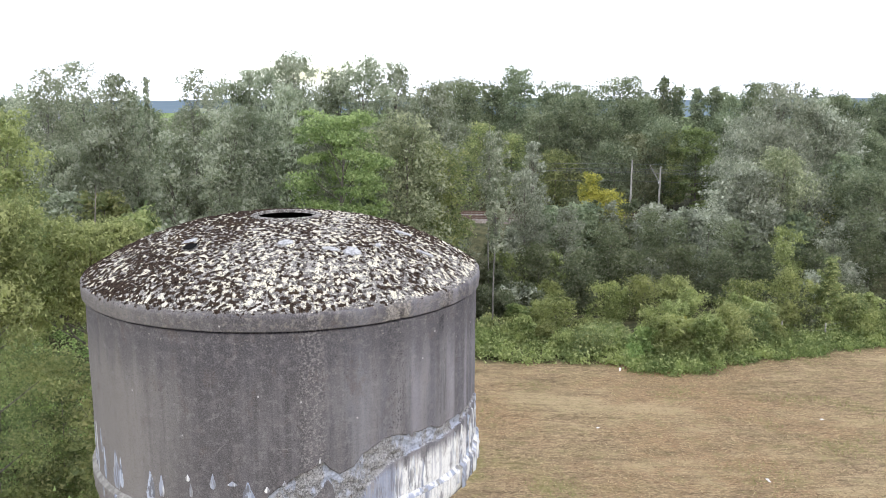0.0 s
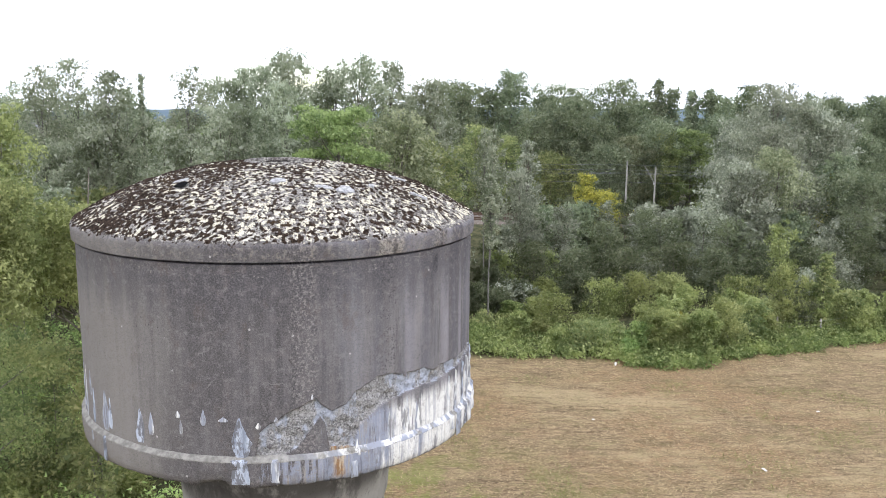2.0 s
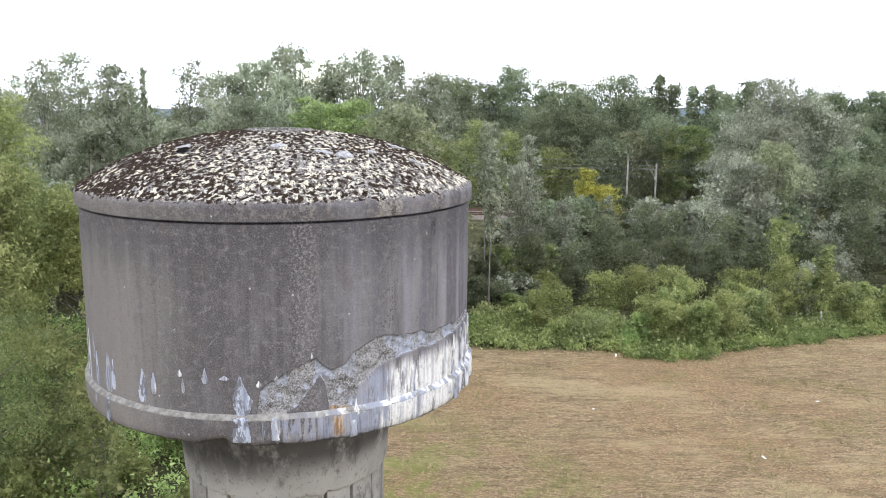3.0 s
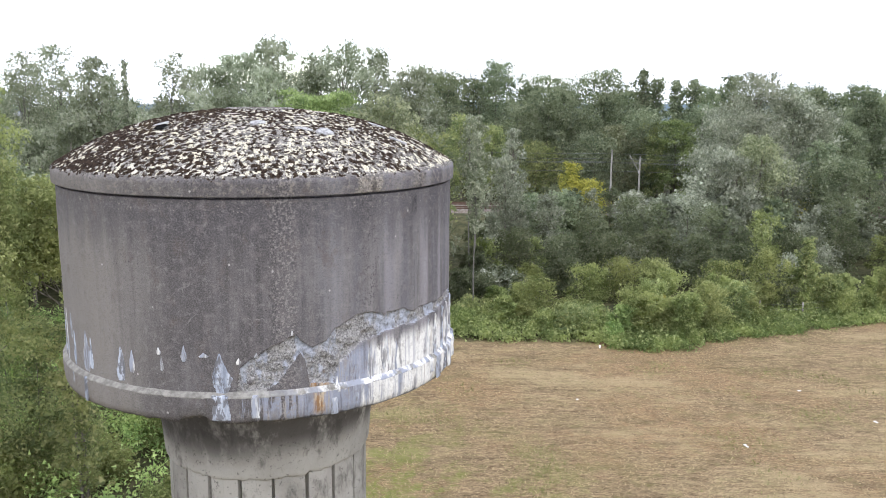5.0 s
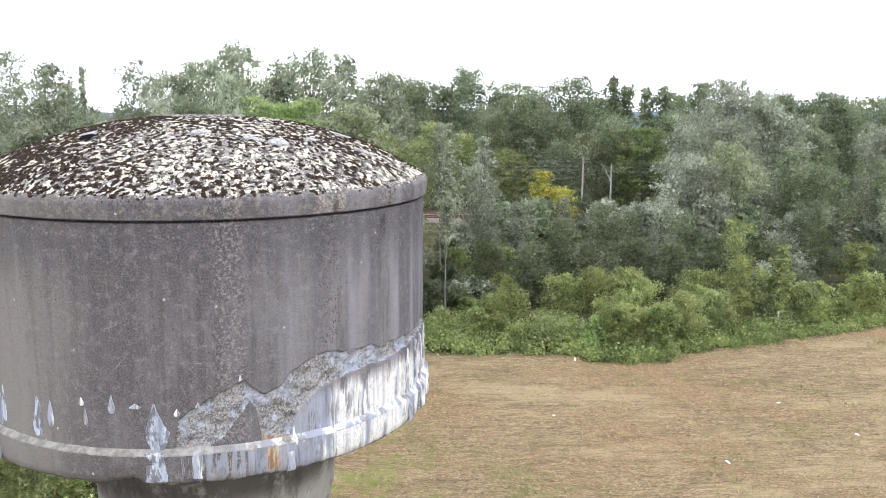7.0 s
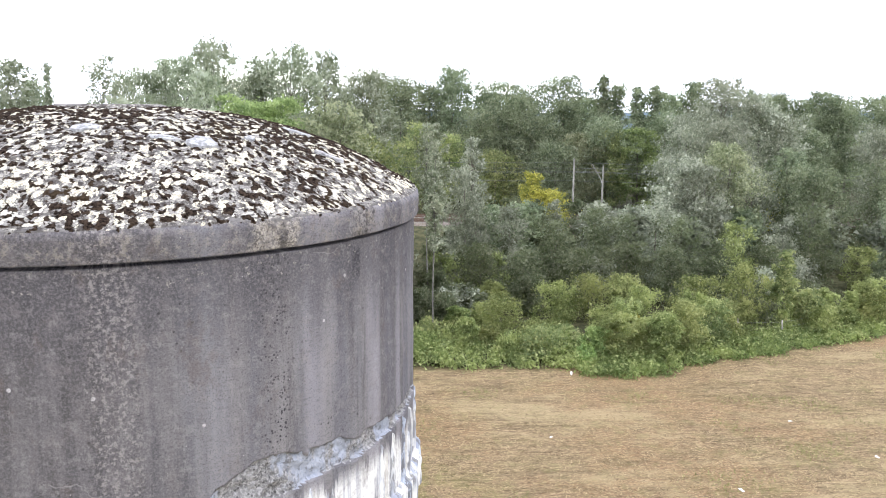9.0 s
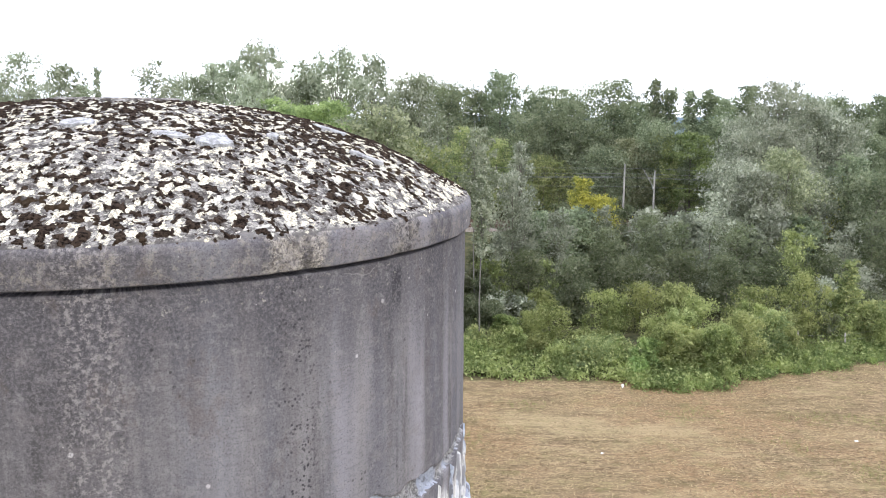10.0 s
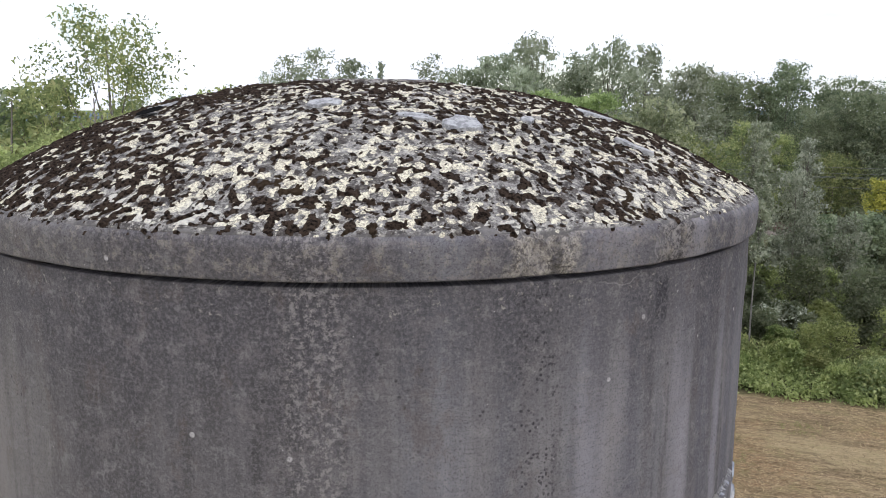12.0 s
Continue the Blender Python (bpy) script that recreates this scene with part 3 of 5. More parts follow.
    c = m.mix(m.math("MULTIPLY", pits, m.step(m.noise(1.3, 3, vec=flat), 0.46, 0.60, 0.0, 0.85)), c, (0.030, 0.029, 0.030))
    sp = m.math("MINIMUM", m.voronoi(3.4, vec=flat), m.math("MULTIPLY", m.voronoi(8.5, vec=flat), 1.6))
    c = m.mix(m.math("MULTIPLY", m.step(m.math("ADD", sp, m.math("MULTIPLY_ADD", m.noise(30, 4, 0.7, vec=flat), 0.05, -0.025)), 0.065, 0.04), 0.75), c, (0.500, 0.473, 0.460))
    fleck = m.math("MULTIPLY", m.step(m.math("ABSOLUTE", m.math("SUBTRACT", z, SEAM - 0.13)), 0.13, 0.05), m.step(m.noise(15, 6, 0.8, vec=flat), 0.57, 0.63, 0.0, 0.7))
    c = m.mix(fleck, c, (0.36, 0.335, 0.29))
    c = m.mix(m.step(m.noise(5.0, 6, 0.75, vec=flat), 0.52, 0.62, 0.0, 0.35), c, (0.200, 0.180, 0.175))
    c = m.mix(m.step(m.noise(3.0, 6, 0.75, vec=m.stretch(1, 1, 0.6, flat)), 0.54, 0.66, 0.0, 0.4), c, (0.112, 0.085, 0.069))
    # hairline cracks filled with lime
    bent = m.n("ShaderNodeVectorMath")
    m.put(bent, 0, m.stretch(0.55, 1, 1.0, flat))
    shake = m.n("ShaderNodeVectorMath")
    shake.operation = "SCALE"
    shake.inputs["Scale"].default_value = 0.45
    wob = m.n("ShaderNodeTexNoise", Scale=2.2, Detail=5.0)
    m.put(wob, "Vector", flat)
    m.put(shake, 0, wob.outputs["Color"])
    m.put(bent, 1, shake.outputs[0])
    crackle = m.n("ShaderNodeTexVoronoi", Scale=1.1)
    crackle.feature = "DISTANCE_TO_EDGE"
    m.put(crackle, "Vector", bent.outputs[0])
    hair = m.math("MULTIPLY", m.step(crackle.outputs["Distance"], 0.007, 0.002), m.step(m.noise(1.7, 4, 0.6, vec=flat), 0.54, 0.64, 0.0, 0.38))
    c = m.mix(hair, c, (0.330, 0.309, 0.304))
    board = m.noise(26, 5, 0.75, vec=m.stretch(0.45, 1, 1.7, flat))
    clean = m.math("SUBTRACT", 1.0, m.math("MULTIPLY", wash, 0.8))
    c = m.mix(m.math("MULTIPLY", clean, m.step(board, 0.50, 0.62, 0.0, 0.30)), c, (0.052, 0.048, 0.050))
    c = m.mix(m.math("MULTIPLY", clean, m.step(grain, 0.46, 0.60, 0.0, 0.45)), c, (0.205, 0.190, 0.196))
    c = m.mix(m.step(m.noise(9.0, 8, 0.78, vec=flat), 0.53, 0.60, 0.0, 0.40), c, (0.230, 0.218, 0.214))
    c = m.mix(m.math("MULTIPLY", clean, m.step(m.noise(75, 4, 0.85, vec=flat), 0.53, 0.60, 0.0, 0.55)), c, (0.030, 0.027, 0.031))
    hgt = m.math("MULTIPLY_ADD", grain, 0.35, m.math("MULTIPLY", streak, 0.4))
    return m.finish(c, 0.9, m.bump(hgt, 0.8, 0.02), spec=0.2)


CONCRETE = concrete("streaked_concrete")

m = Mat("spalled_concrete")
x, y, z = m.xyz()
flat = m.vec(m.math("MULTIPLY", m.math("ARCTAN2", x, m.math("MULTIPLY", y, -1.0)), R), 0.0, z)
ag = m.noise(38, 5, 0.8, vec=flat)
c = m.mix(m.step(m.noise(5, 5, 0.65, vec=flat), 0.35, 0.65), (0.135, 0.132, 0.132), (0.29, 0.284, 0.28))
c = m.mix(m.step(ag, 0.47, 0.56, 0.0, 0.8), c, (0.43, 0.42, 0.41))
c = m.mix(m.step(m.voronoi(26, vec=flat), 0.30, 0.16, 0.0, 0.75), c, (0.045, 0.042, 0.042))
lime = m.step(m.noise(2.4, 5, 0.65, vec=m.stretch(1, 1, 0.5, flat)), 0.49, 0.57, 0.0, 0.75)
c = m.mix(lime, c, m.mix(m.noise(6, 3, vec=flat), (0.24, 0.275, 0.35), (0.50, 0.53, 0.60)))
c = m.mix(m.step(m.noise(17, 5, 0.8, vec=flat), 0.52, 0.60, 0.0, 0.65), c, (0.10, 0.097, 0.098))
SPALL = m.finish(c, 0.95, m.bump(m.math("MULTIPLY_ADD", ag, 0.5, m.noise(16, 6, 0.75, vec=flat)), 0.9, 0.035), spec=0.15)

m = Mat("lime_crust")
x, y, z = m.xyz()
g = m.noise(6, 5, 0.65, vec=m.stretch(1.2, 1.2, 0.25))
c = m.mix(m.step(g, 0.42, 0.60), (0.28, 0.30, 0.35), (0.64, 0.635, 0.61))
c = m.mix(m.step(m.noise(11, 4, vec=m.stretch(1, 1, 0.2)), 0.58, 0.7, 0.0, 0.6), c, (0.15, 0.145, 0.15))
c = m.mix(m.step(m.noise(15, 5, 0.7, vec=m.stretch(1, 1, 0.14)), 0.50, 0.57, 0.0, 0.75), c, (0.14, 0.136, 0.14))
LIME = m.finish(c, 0.75, m.bump(m.noise(22, 5, 0.7, vec=m.stretch(1, 1, 0.5)), 0.7, 0.02))
m = Mat("blue_grey_lime")
g = m.noise(7, 5, 0.65, vec=m.stretch(1.2, 1.2, 0.25))
c = m.mix(m.step(g, 0.36, 0.64), (0.19, 0.215, 0.265), (0.44, 0.48, 0.55))
c = m.mix(m.step(m.noise(16, 5, 0.7), 0.58, 0.68, 0.0, 0.8), c, (0.50, 0.51, 0.53))
c = m.mix(m.step(m.noise(12, 5, 0.7, vec=m.stretch(1, 1, 0.4)), 0.48, 0.56, 0.0, 0.85), c, (0.105, 0.10, 0.105))
BLUE_LIME = m.finish(c, 0.8, m.bump(m.noise(26, 5, 0.7), 0.6, 0.015))
m = Mat("shaft_concrete")
c = m.mix(m.step(m.noise(1.5, 5, 0.65), 0.35, 0.68), (0.20, 0.19, 0.168), (0.31, 0.298, 0.268))
c = m.mix(m.step(m.n("ShaderNodeObjectInfo").outputs["Random"], 0.0, 1.0, 0.0, 0.5), c, (0.36, 0.345, 0.315))
c = m.mix(m.step(m.noise(3, 6, 0.75, vec=m.stretch(1, 1, 0.5)), 0.52, 0.66, 0.0, 0.7), c, (0.10, 0.094, 0.086))
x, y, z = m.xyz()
# shade under the tank and dark stains, painted over the collar's top
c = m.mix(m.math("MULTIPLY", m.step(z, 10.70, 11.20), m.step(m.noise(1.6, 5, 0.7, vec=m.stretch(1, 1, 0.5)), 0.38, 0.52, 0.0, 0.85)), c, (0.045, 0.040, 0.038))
c = m.mix(m.step(m.noise(14, 5, 0.8), 0.58, 0.64, 0.0, 0.7), c, (0.06, 0.056, 0.052))
# deeper tank shade and brown stain painted on the collar's upper left
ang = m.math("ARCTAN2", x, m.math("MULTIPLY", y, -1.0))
painted_dark = m.math("MULTIPLY", m.step(ang, 0.35, -0.25), m.math("MULTIPLY", m.step(z, 10.50, 11.00), m.step(m.noise(2.4, 5, 0.7, vec=m.stretch(1, 1, 0.3)), 0.34, 0.52, 0.1, 0.65)))
c = m.mix(painted_dark, c, (0.040, 0.037, 0.036))
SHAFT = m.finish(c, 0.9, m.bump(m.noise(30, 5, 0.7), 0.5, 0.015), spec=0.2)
# near-black colour stands in for shade inside the hatch and the hole
m = Mat("dark_void")
VOID = m.finish((0.01, 0.01, 0.01), 1.0, spec=0.0)


def ring_mesh(name, profile, material, segs=240, rough=0.0, freq=3.0, shape=None, closed=False, angles=None):
    """A turned shape from (radius, height) pairs, angle 0 facing -y; shape(a, r, z) may bend each vertex."""
    vs = []
    for r, z in profile:
        for i in range(segs):
            a = 2 * math.pi * i / segs if angles is None else angles[i]
            rr, zz = r, z
            if rough:
                rr += rough * noise.fractal(Vector((math.sin(a) * 3 * freq, -math.cos(a) * 3 * freq, z * freq)), 1.0, 2.0, 3)
            if shape:
                rr, zz = shape(a if a < math.pi else a - 2 * math.pi, rr, zz)
            vs.append((rr * math.sin(a), -rr * math.cos(a), zz))
    n = len(profile)
    fs = [(j * segs + i, j * segs + (i + 1) % segs, (j + 1) * segs + (i + 1) % segs, (j + 1) * segs + i)
          for j in range(n - 1 + (1 if closed else 0)) for i in range(segs)]
    if closed:
        fs = [tuple(v % (n * segs) for v in f) for f in fs]
    return mesh_from(name, np.array(vs), np.array(fs, np.int32), material, smooth=True)


tower = thing("water_tower", (0, 0, 0), "old round concrete water tower with a lichened domed roof", "water tower")

# roof: rounded shoulder, shallow dome, open hatch in the middle
RISE, EDGE_Z, EDGE_R, BULGE = 0.80, SEAM + 0.235, 3.02, 2.4


def dome_z(r):
    return EDGE_Z + RISE * (1 - (r / EDGE_R) ** BULGE) if r < EDGE_R else EDGE_Z


def dome_normal(x, y):
    r = math.hypot(x, y)
    k = RISE * BULGE / EDGE_R ** BULGE * r ** (BULGE - 2)
    return Vector((k * x, k * y, 1)).normalized()


def broken_rim(a, r, z):
    """Two places where the face of the rim has crumbled away."""
    hurt = math.exp(-((a - 0.705) / 0.055) ** 4) + 0.8 * math.exp(-((a - 1.012) / 0.045) ** 4)
    return (r - 0.030 * hurt * (0.6 + 0.9 * noise.fractal(Vector((a * 40, z * 12, 3.0)), 0.6, 2.0, 4)) if r > 3.0 else r), z


band = ring_mesh("rim_band", [(2.90, SEAM), (3.030, SEAM), (3.040, SEAM + 0.001), (3.044, SEAM + 0.004), (3.045, SEAM + 0.010), (3.047, SEAM + 0.03), (3.05, SEAM + 0.06), (3.053, SEAM + 0.09), (3.055, SEAM + 0.12), (3.055, SEAM + 0.145), (3.055, SEAM + 0.17), (3.050, SEAM + 0.205), (3.03, SEAM + 0.228), (2.98, SEAM + 0.235)], CONCRETE, 640, 0.010, 2.2, broken_rim)
part("rim_band", band, None, tower, "plain grey concrete rim band under the roof")
dome_prof = [(3.02, SEAM + 0.18), (3.028, SEAM + 0.225), (3.018, SEAM + 0.246)] + [(r, dome_z(r)) for r in np.linspace(2.985, 0.5, 84)]


def lump(x, y):
    return 0.020 * noise.fractal(Vector((x * 4.5, y * 4.5, 3.0)), 0.8, 2.1, 2)


def lumps(a, r, z):
    return r, z + lump(r * math.sin(a), -r * math.cos(a))


part("roof_dome", ring_mesh("roof_dome", dome_prof, DOME, 400, shape=lumps), None, tower, "shallow concrete dome covered with cream lichen and dark brown moss")
part("hatch_rim", ring_mesh("hatch_rim", [(0.54, dome_z(0.54) - 0.02), (0.53, dome_z(0.5) + 0.015), (0.49, dome_z(0.5) + 0.03), (0.46, dome_z(0.5) + 0.02), (0.455, dome_z(0.5) - 0.02)], DOME, 64, 0.012, 4), None, tower, "rough rim of the open roof hatch")
part("hatch_void", ring_mesh("hatch_void", [(0.455, dome_z(0.5) - 0.02), (0.9, dome_z(0.5) - 0.18), (0.9, dome_z(0.5) - 0.7), (0.0, dome_z(0.5) - 0.7)], VOID, 48), None, tower, "dark open hatch")

# wall of the tank, broken away along its foot on one side
SPALL_TOP = ((0.09, 12.33), (0.11, 12.66), (0.15, 12.79), (0.22, 12.91), (0.30, 12.98), (0.35, 13.06), (0.39, 12.92), (0.425, 12.85), (0.49, 12.97), (0.53, 13.12), (0.57, 13.17), (0.63, 13.21), (0.87, 13.14), (1.03, 13.15), (1.25, 13.13), (2.2, 13.13))
SPALL_FOOT = ((0.09, 12.33), (0.20, 12.33), (0.27, 12.42), (0.37, 12.81), (0.39, 12.70), (0.41, 12.36), (0.52, 12.36), (0.55, 12.62), (0.65, 12.80), (0.80, 12.90), (0.98, 12.93), (1.25, 12.99), (2.2, 13.03))


def along(line, a):
    return float(np.interp(a, [p[0] for p in line], [p[1] for p in line]))


def spall_depth(a, z):
    """How deep the face is broken away, 0 where it is whole."""
    if not 0.09 < a < 2.2:
        return 0.0
    j = 0.07 * noise.fractal(Vector((a * 8.0, 0.3, 0.0)), 0.9, 2.0, 4)
    top, foot = along(SPALL_TOP, a) + j, along(SPALL_FOOT, a) + 0.6 * j
    inside = min(top - z, z - foot + (0.05 if a < 0.22 else 0.0))
    if inside <= 0:
        return 0.0
    return 0.048 * min(1.0, inside / 0.012) * (0.75 + 0.8 * noise.fractal(Vector((a * 16, z * 6, 2.0)), 0.8, 2.0, 4))


def wall_shape(a, r, z):
    return r - spall_depth(a, z), z


wall_prof = [(2.90, SEAM + 0.002), (2.90, SEAM - 0.030), (2.903, SEAM - 0.033), (2.988, SEAM - 0.034), (2.997, SEAM - 0.036), (3.0, SEAM - 0.042), (3.0, SEAM - 0.055)] + [(3.0, z) for z in np.linspace(SEAM - 0.10, 13.28, 14)]
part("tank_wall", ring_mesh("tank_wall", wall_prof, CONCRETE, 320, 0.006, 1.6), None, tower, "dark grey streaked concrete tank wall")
foot_prof = [(3.0, z) for z in np.linspace(13.28, LEDGE, 84)]
foot_angles = list(np.linspace(0.05, 1.45, 430)) + list(np.linspace(1.47, 2 * math.pi + 0.03, 130))
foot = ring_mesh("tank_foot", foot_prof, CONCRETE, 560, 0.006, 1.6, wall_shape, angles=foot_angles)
foot.materials.append(SPALL)
for poly in foot.polygons:
    cx, cy, cz = poly.center
    if spall_depth(math.atan2(cx, -cy), cz) > 0.012:
        poly.material_index = 1
part("tank_foot", foot, None, tower, "foot of the tank wall with broken render and bare aggregate")


def ledge_shape(a, r, z):
    worn = 0.5 + 1.2 * math.exp(-((a + 0.05) / 0.35) ** 2)
    k = noise.fractal(Vector((a * 9, z * 3, 5.0)), 0.9, 2.0, 4)
    chip = max(0.0, noise.fractal(Vector((a * 6, 0.0, 8.0)), 0.7, 2.0, 4) + 0.1) * (worn - 0.45)
    return r + 0.014 * k - (0.06 * chip if z < BOTTOM + 0.05 else 0.0), z + (0.03 * k * worn + 0.10 * chip if z < BOTTOM + 0.05 and r > 2.5 else 0.008 * k)


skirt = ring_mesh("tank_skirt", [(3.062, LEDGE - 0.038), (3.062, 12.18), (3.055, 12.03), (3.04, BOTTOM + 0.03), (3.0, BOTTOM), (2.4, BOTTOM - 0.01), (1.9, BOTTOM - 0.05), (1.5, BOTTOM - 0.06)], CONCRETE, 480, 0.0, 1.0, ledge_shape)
# pale concrete, with the light that the slope catches painted in
m = Mat("pale_ledge")
x, y, z = m.xyz()
ang = m.math("ARCTAN2", x, m.math("MULTIPLY", y, -1.0))
flat = m.vec(m.math("MULTIPLY", ang, R), 0.0, z)
c = m.mix(m.step(m.noise(9, 6, 0.7), 0.35, 0.65), (0.15, 0.143, 0.128), (0.27, 0.260, 0.232))
lime = m.math("MULTIPLY", m.step(ang, 0.05, 0.75), m.step(m.noise(4.5, 5, 0.7, vec=flat), 0.40, 0.52))
c = m.mix(lime, c, m.mix(m.step(m.noise(3.0, 4, 0.6, vec=flat), 0.45, 0.55), (0.26, 0.28, 0.33), (0.76, 0.75, 0.72)))
LEDGE_MAT = m.finish(c, 0.9, m.bump(m.noise(40, 4, 0.7), 0.5, 0.01))
def ledge_edge(a, r, z):
    k = noise.fractal(Vector((a * 9, z * 3, 5.0)), 0.9, 2.0, 4)
    return r + 0.006 * k, z + 0.006 * noise.fractal(Vector((a * 20, 1.0, 5.0)), 0.8, 2.0, 3)


part("ledge", ring_mesh("ledge", [(2.93, LEDGE + 0.03), (2.998, LEDGE + 0.022), (3.004, LEDGE + 0.018), (3.058, LEDGE - 0.024), (3.063, LEDGE - 0.030), (3.064, LEDGE - 0.045)], LEDGE_MAT, 480, 0.0, 1.0, ledge_edge), None, tower, "pale sloping ledge round the foot of the tank")
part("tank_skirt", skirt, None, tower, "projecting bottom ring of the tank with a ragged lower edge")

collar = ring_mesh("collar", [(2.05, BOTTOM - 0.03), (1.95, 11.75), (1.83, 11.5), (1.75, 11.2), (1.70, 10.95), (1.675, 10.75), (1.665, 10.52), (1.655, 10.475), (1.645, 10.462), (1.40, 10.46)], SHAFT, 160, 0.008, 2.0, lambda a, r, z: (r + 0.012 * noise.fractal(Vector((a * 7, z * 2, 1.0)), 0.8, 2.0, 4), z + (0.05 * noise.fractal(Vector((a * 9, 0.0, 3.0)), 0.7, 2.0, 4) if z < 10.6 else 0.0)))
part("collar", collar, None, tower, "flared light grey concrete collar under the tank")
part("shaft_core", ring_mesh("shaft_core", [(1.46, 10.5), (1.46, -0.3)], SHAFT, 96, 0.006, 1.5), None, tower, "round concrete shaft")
NR = 20
for i in range(NR):
    a0 = 2 * math.pi * (i + 0.3) / NR
    wide = 0.149 + 0.010 * math.sin(i * 2.3)
    vs, fs = [], []
    for z in (-0.3, 10.46):
        for rr, da in ((1.44, -wide), (1.60, -wide + 0.01), (1.615, 0), (1.60, wide - 0.01), (1.44, wide)):
            vs.append((rr * math.sin(a0 + da), -rr * math.cos(a0 + da), z))
    fs = [(k, k + 1, k + 6, k + 5) for k in range(4)] + [(5, 6, 7, 8, 9), (4, 3, 2, 1, 0)]
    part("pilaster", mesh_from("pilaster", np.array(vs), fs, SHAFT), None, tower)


# moss and lichen grown over the dome and a little way down its rim
EDGE_LINE = ((2.985, 0.248), (3.018, 0.246), (3.036, 0.230), (3.052, 0.205), (3.057, 0.170), (3.057, 0.020))
EDGE_LEN = [0.0]
for (ra, za), (rb, zb) in zip(EDGE_LINE, EDGE_LINE[1:]):
    EDGE_LEN.append(EDGE_LEN[-1] + math.hypot(rb - ra, zb - za))


def dome_surface(x, y):
    r = math.hypot(x, y)
    if r > 2.985:
        return SEAM + 0.235
    return dome_z(r) + lump(x, y)


def patchy(x, y, f, s, octaves=3):
    return noise.fractal(Vector((x * f, y * f, s)), 0.7, 2.0, octaves)


def ragged(x, y, f, s, rough=0.62):
    return noise.fractal(Vector((x * f, y * f, s)), rough, 2.05, 4)


def sector(v, lo, hi):
    return max(0.0, min(1.0, (v - lo) / (hi - lo)))


def moss_field(x, y, s):
    a = math.atan2(x, -y)
    bare = sector(a, 0.55, 1.0) * sector(s, 1.9, 2.7)
    v = ragged(x, y, 15.5, 20.0) + 0.30 * noise.noise(Vector((x * 2.6, y * 2.6, 9.0)))
    v += 0.22 * patchy(x, y, 0.7, 9.0, 2) - 0.16 * bare + 0.08 * sector(-a, 0.1, 0.6) + 0.12 * sector(s, 2.0, 2.8) * (1 - sector(a, 0.45, 0.75))
    if s > 3.0:
        v -= (s - 3.0) * (9.0 + 4.0 * noise.noise(Vector((a * 7, 0.5, 0.0)))) + 0.05
    return v - 0.12


def lichen_field(x, y, s):
    a = math.atan2(x, -y)
    v = ragged(x, y, 10.8, 55.0, 0.45) + 0.25 * noise.noise(Vector((x * 2.2, y * 2.2, 4.0))) - 0.15 * ragged(x, y, 15.5, 20.0)
    if s > 2.98:
        v -= (s - 2.98) * (12.0 + 4.0 * noise.noise(Vector((a * 9, 4.5, 0.0))))
    return v - 0.235 + 0.09 * sector(s, 2.1, 2.7) - 0.11 * sector(-a, 0.1, 0.5) - 0.13 * sector(a, 0.5, 0.9) * sector(s, 2.2, 2.8)


def crust_sheet(name, cell, field, height, gain, lumpy, material):
    """A sheet of growth that rises out of the dome where the field is positive."""
    n = int(3.22 / cell)
    index, vs, fs, value = {}, [], [], {}
    for i in range(-n, n + 1):
        for j in range(-n, n + 1):
            x, y = i * cell, j * cell
            s = math.hypot(x, y)
            if 0.55 < s < 3.2 and (s < 3.0 or y < 1.2):
                value[i, j] = field(x, y, s) - (1.0 if math.hypot(x + 1.02, y + 1.56) < 0.12 else 0.0)

    def vertex(i, j):
        if (i, j) in index:
            return index[i, j]
        x, y = i * cell, j * cell
        s, v = math.hypot(x, y), value[i, j]
        lift = height * math.tanh(v * gain)
        if v > 0:
            lift *= 1 + lumpy * noise.noise(Vector((x * 31, y * 31, 5.0)))
        sx, sy = x / s, y / s
        if s < 2.985:
            nv = dome_normal(x, y)
            p = Vector((x, y, dome_z(s) + lump(x, y))) + nv * lift
        else:
            e = s - 2.985
            r = float(np.interp(e, EDGE_LEN, [q[0] for q in EDGE_LINE]))
            z = float(np.interp(e, EDGE_LEN, [q[1] for q in EDGE_LINE])) + SEAM
            out = min(1.0, e / 0.10)
            z += lump(x, y) * (1 - out)
            tilt = out * 1.4
            p = Vector((sx * (r + lift * math.sin(tilt)), sy * (r + lift * math.sin(tilt)), z + lift * math.cos(tilt)))
        index[i, j] = len(vs)
        vs.append(tuple(p))
        return index[i, j]

    for (i, j), v in value.items():
        ring = ((i, j), (i + 1, j), (i + 1, j + 1), (i, j + 1))
        if all(q in value for q in ring) and max(value[q] for q in ring) > -0.02:
            fs.append([vertex(*q) for q in ring])
    return mesh_from(name, np.array(vs), np.array(fs, np.int32), material, smooth=True)


tagged(new("lichen", crust_sheet("lichen", 0.013, lichen_field, 0.007, 9.0, 0.3, LICHEN)), "cream-white lichen crusts grown over the roof dome", "lichen", kind="stuff")
tagged(new("moss", crust_sheet("moss", 0.0118, moss_field, 0.015, 4.0, 0.6, MOSS)), "dark brown moss cushions grown over the roof dome", "moss", kind="stuff")

m = Mat("bare_slab_stone")
SLAB = m.finish(m.mix(m.step(m.noise(24, 6, 0.8), 0.40, 0.60), (0.21, 0.212, 0.215), (0.46, 0.462, 0.46)), 0.9, m.bump(m.noise(40, 5, 0.75), 0.9, 0.015))


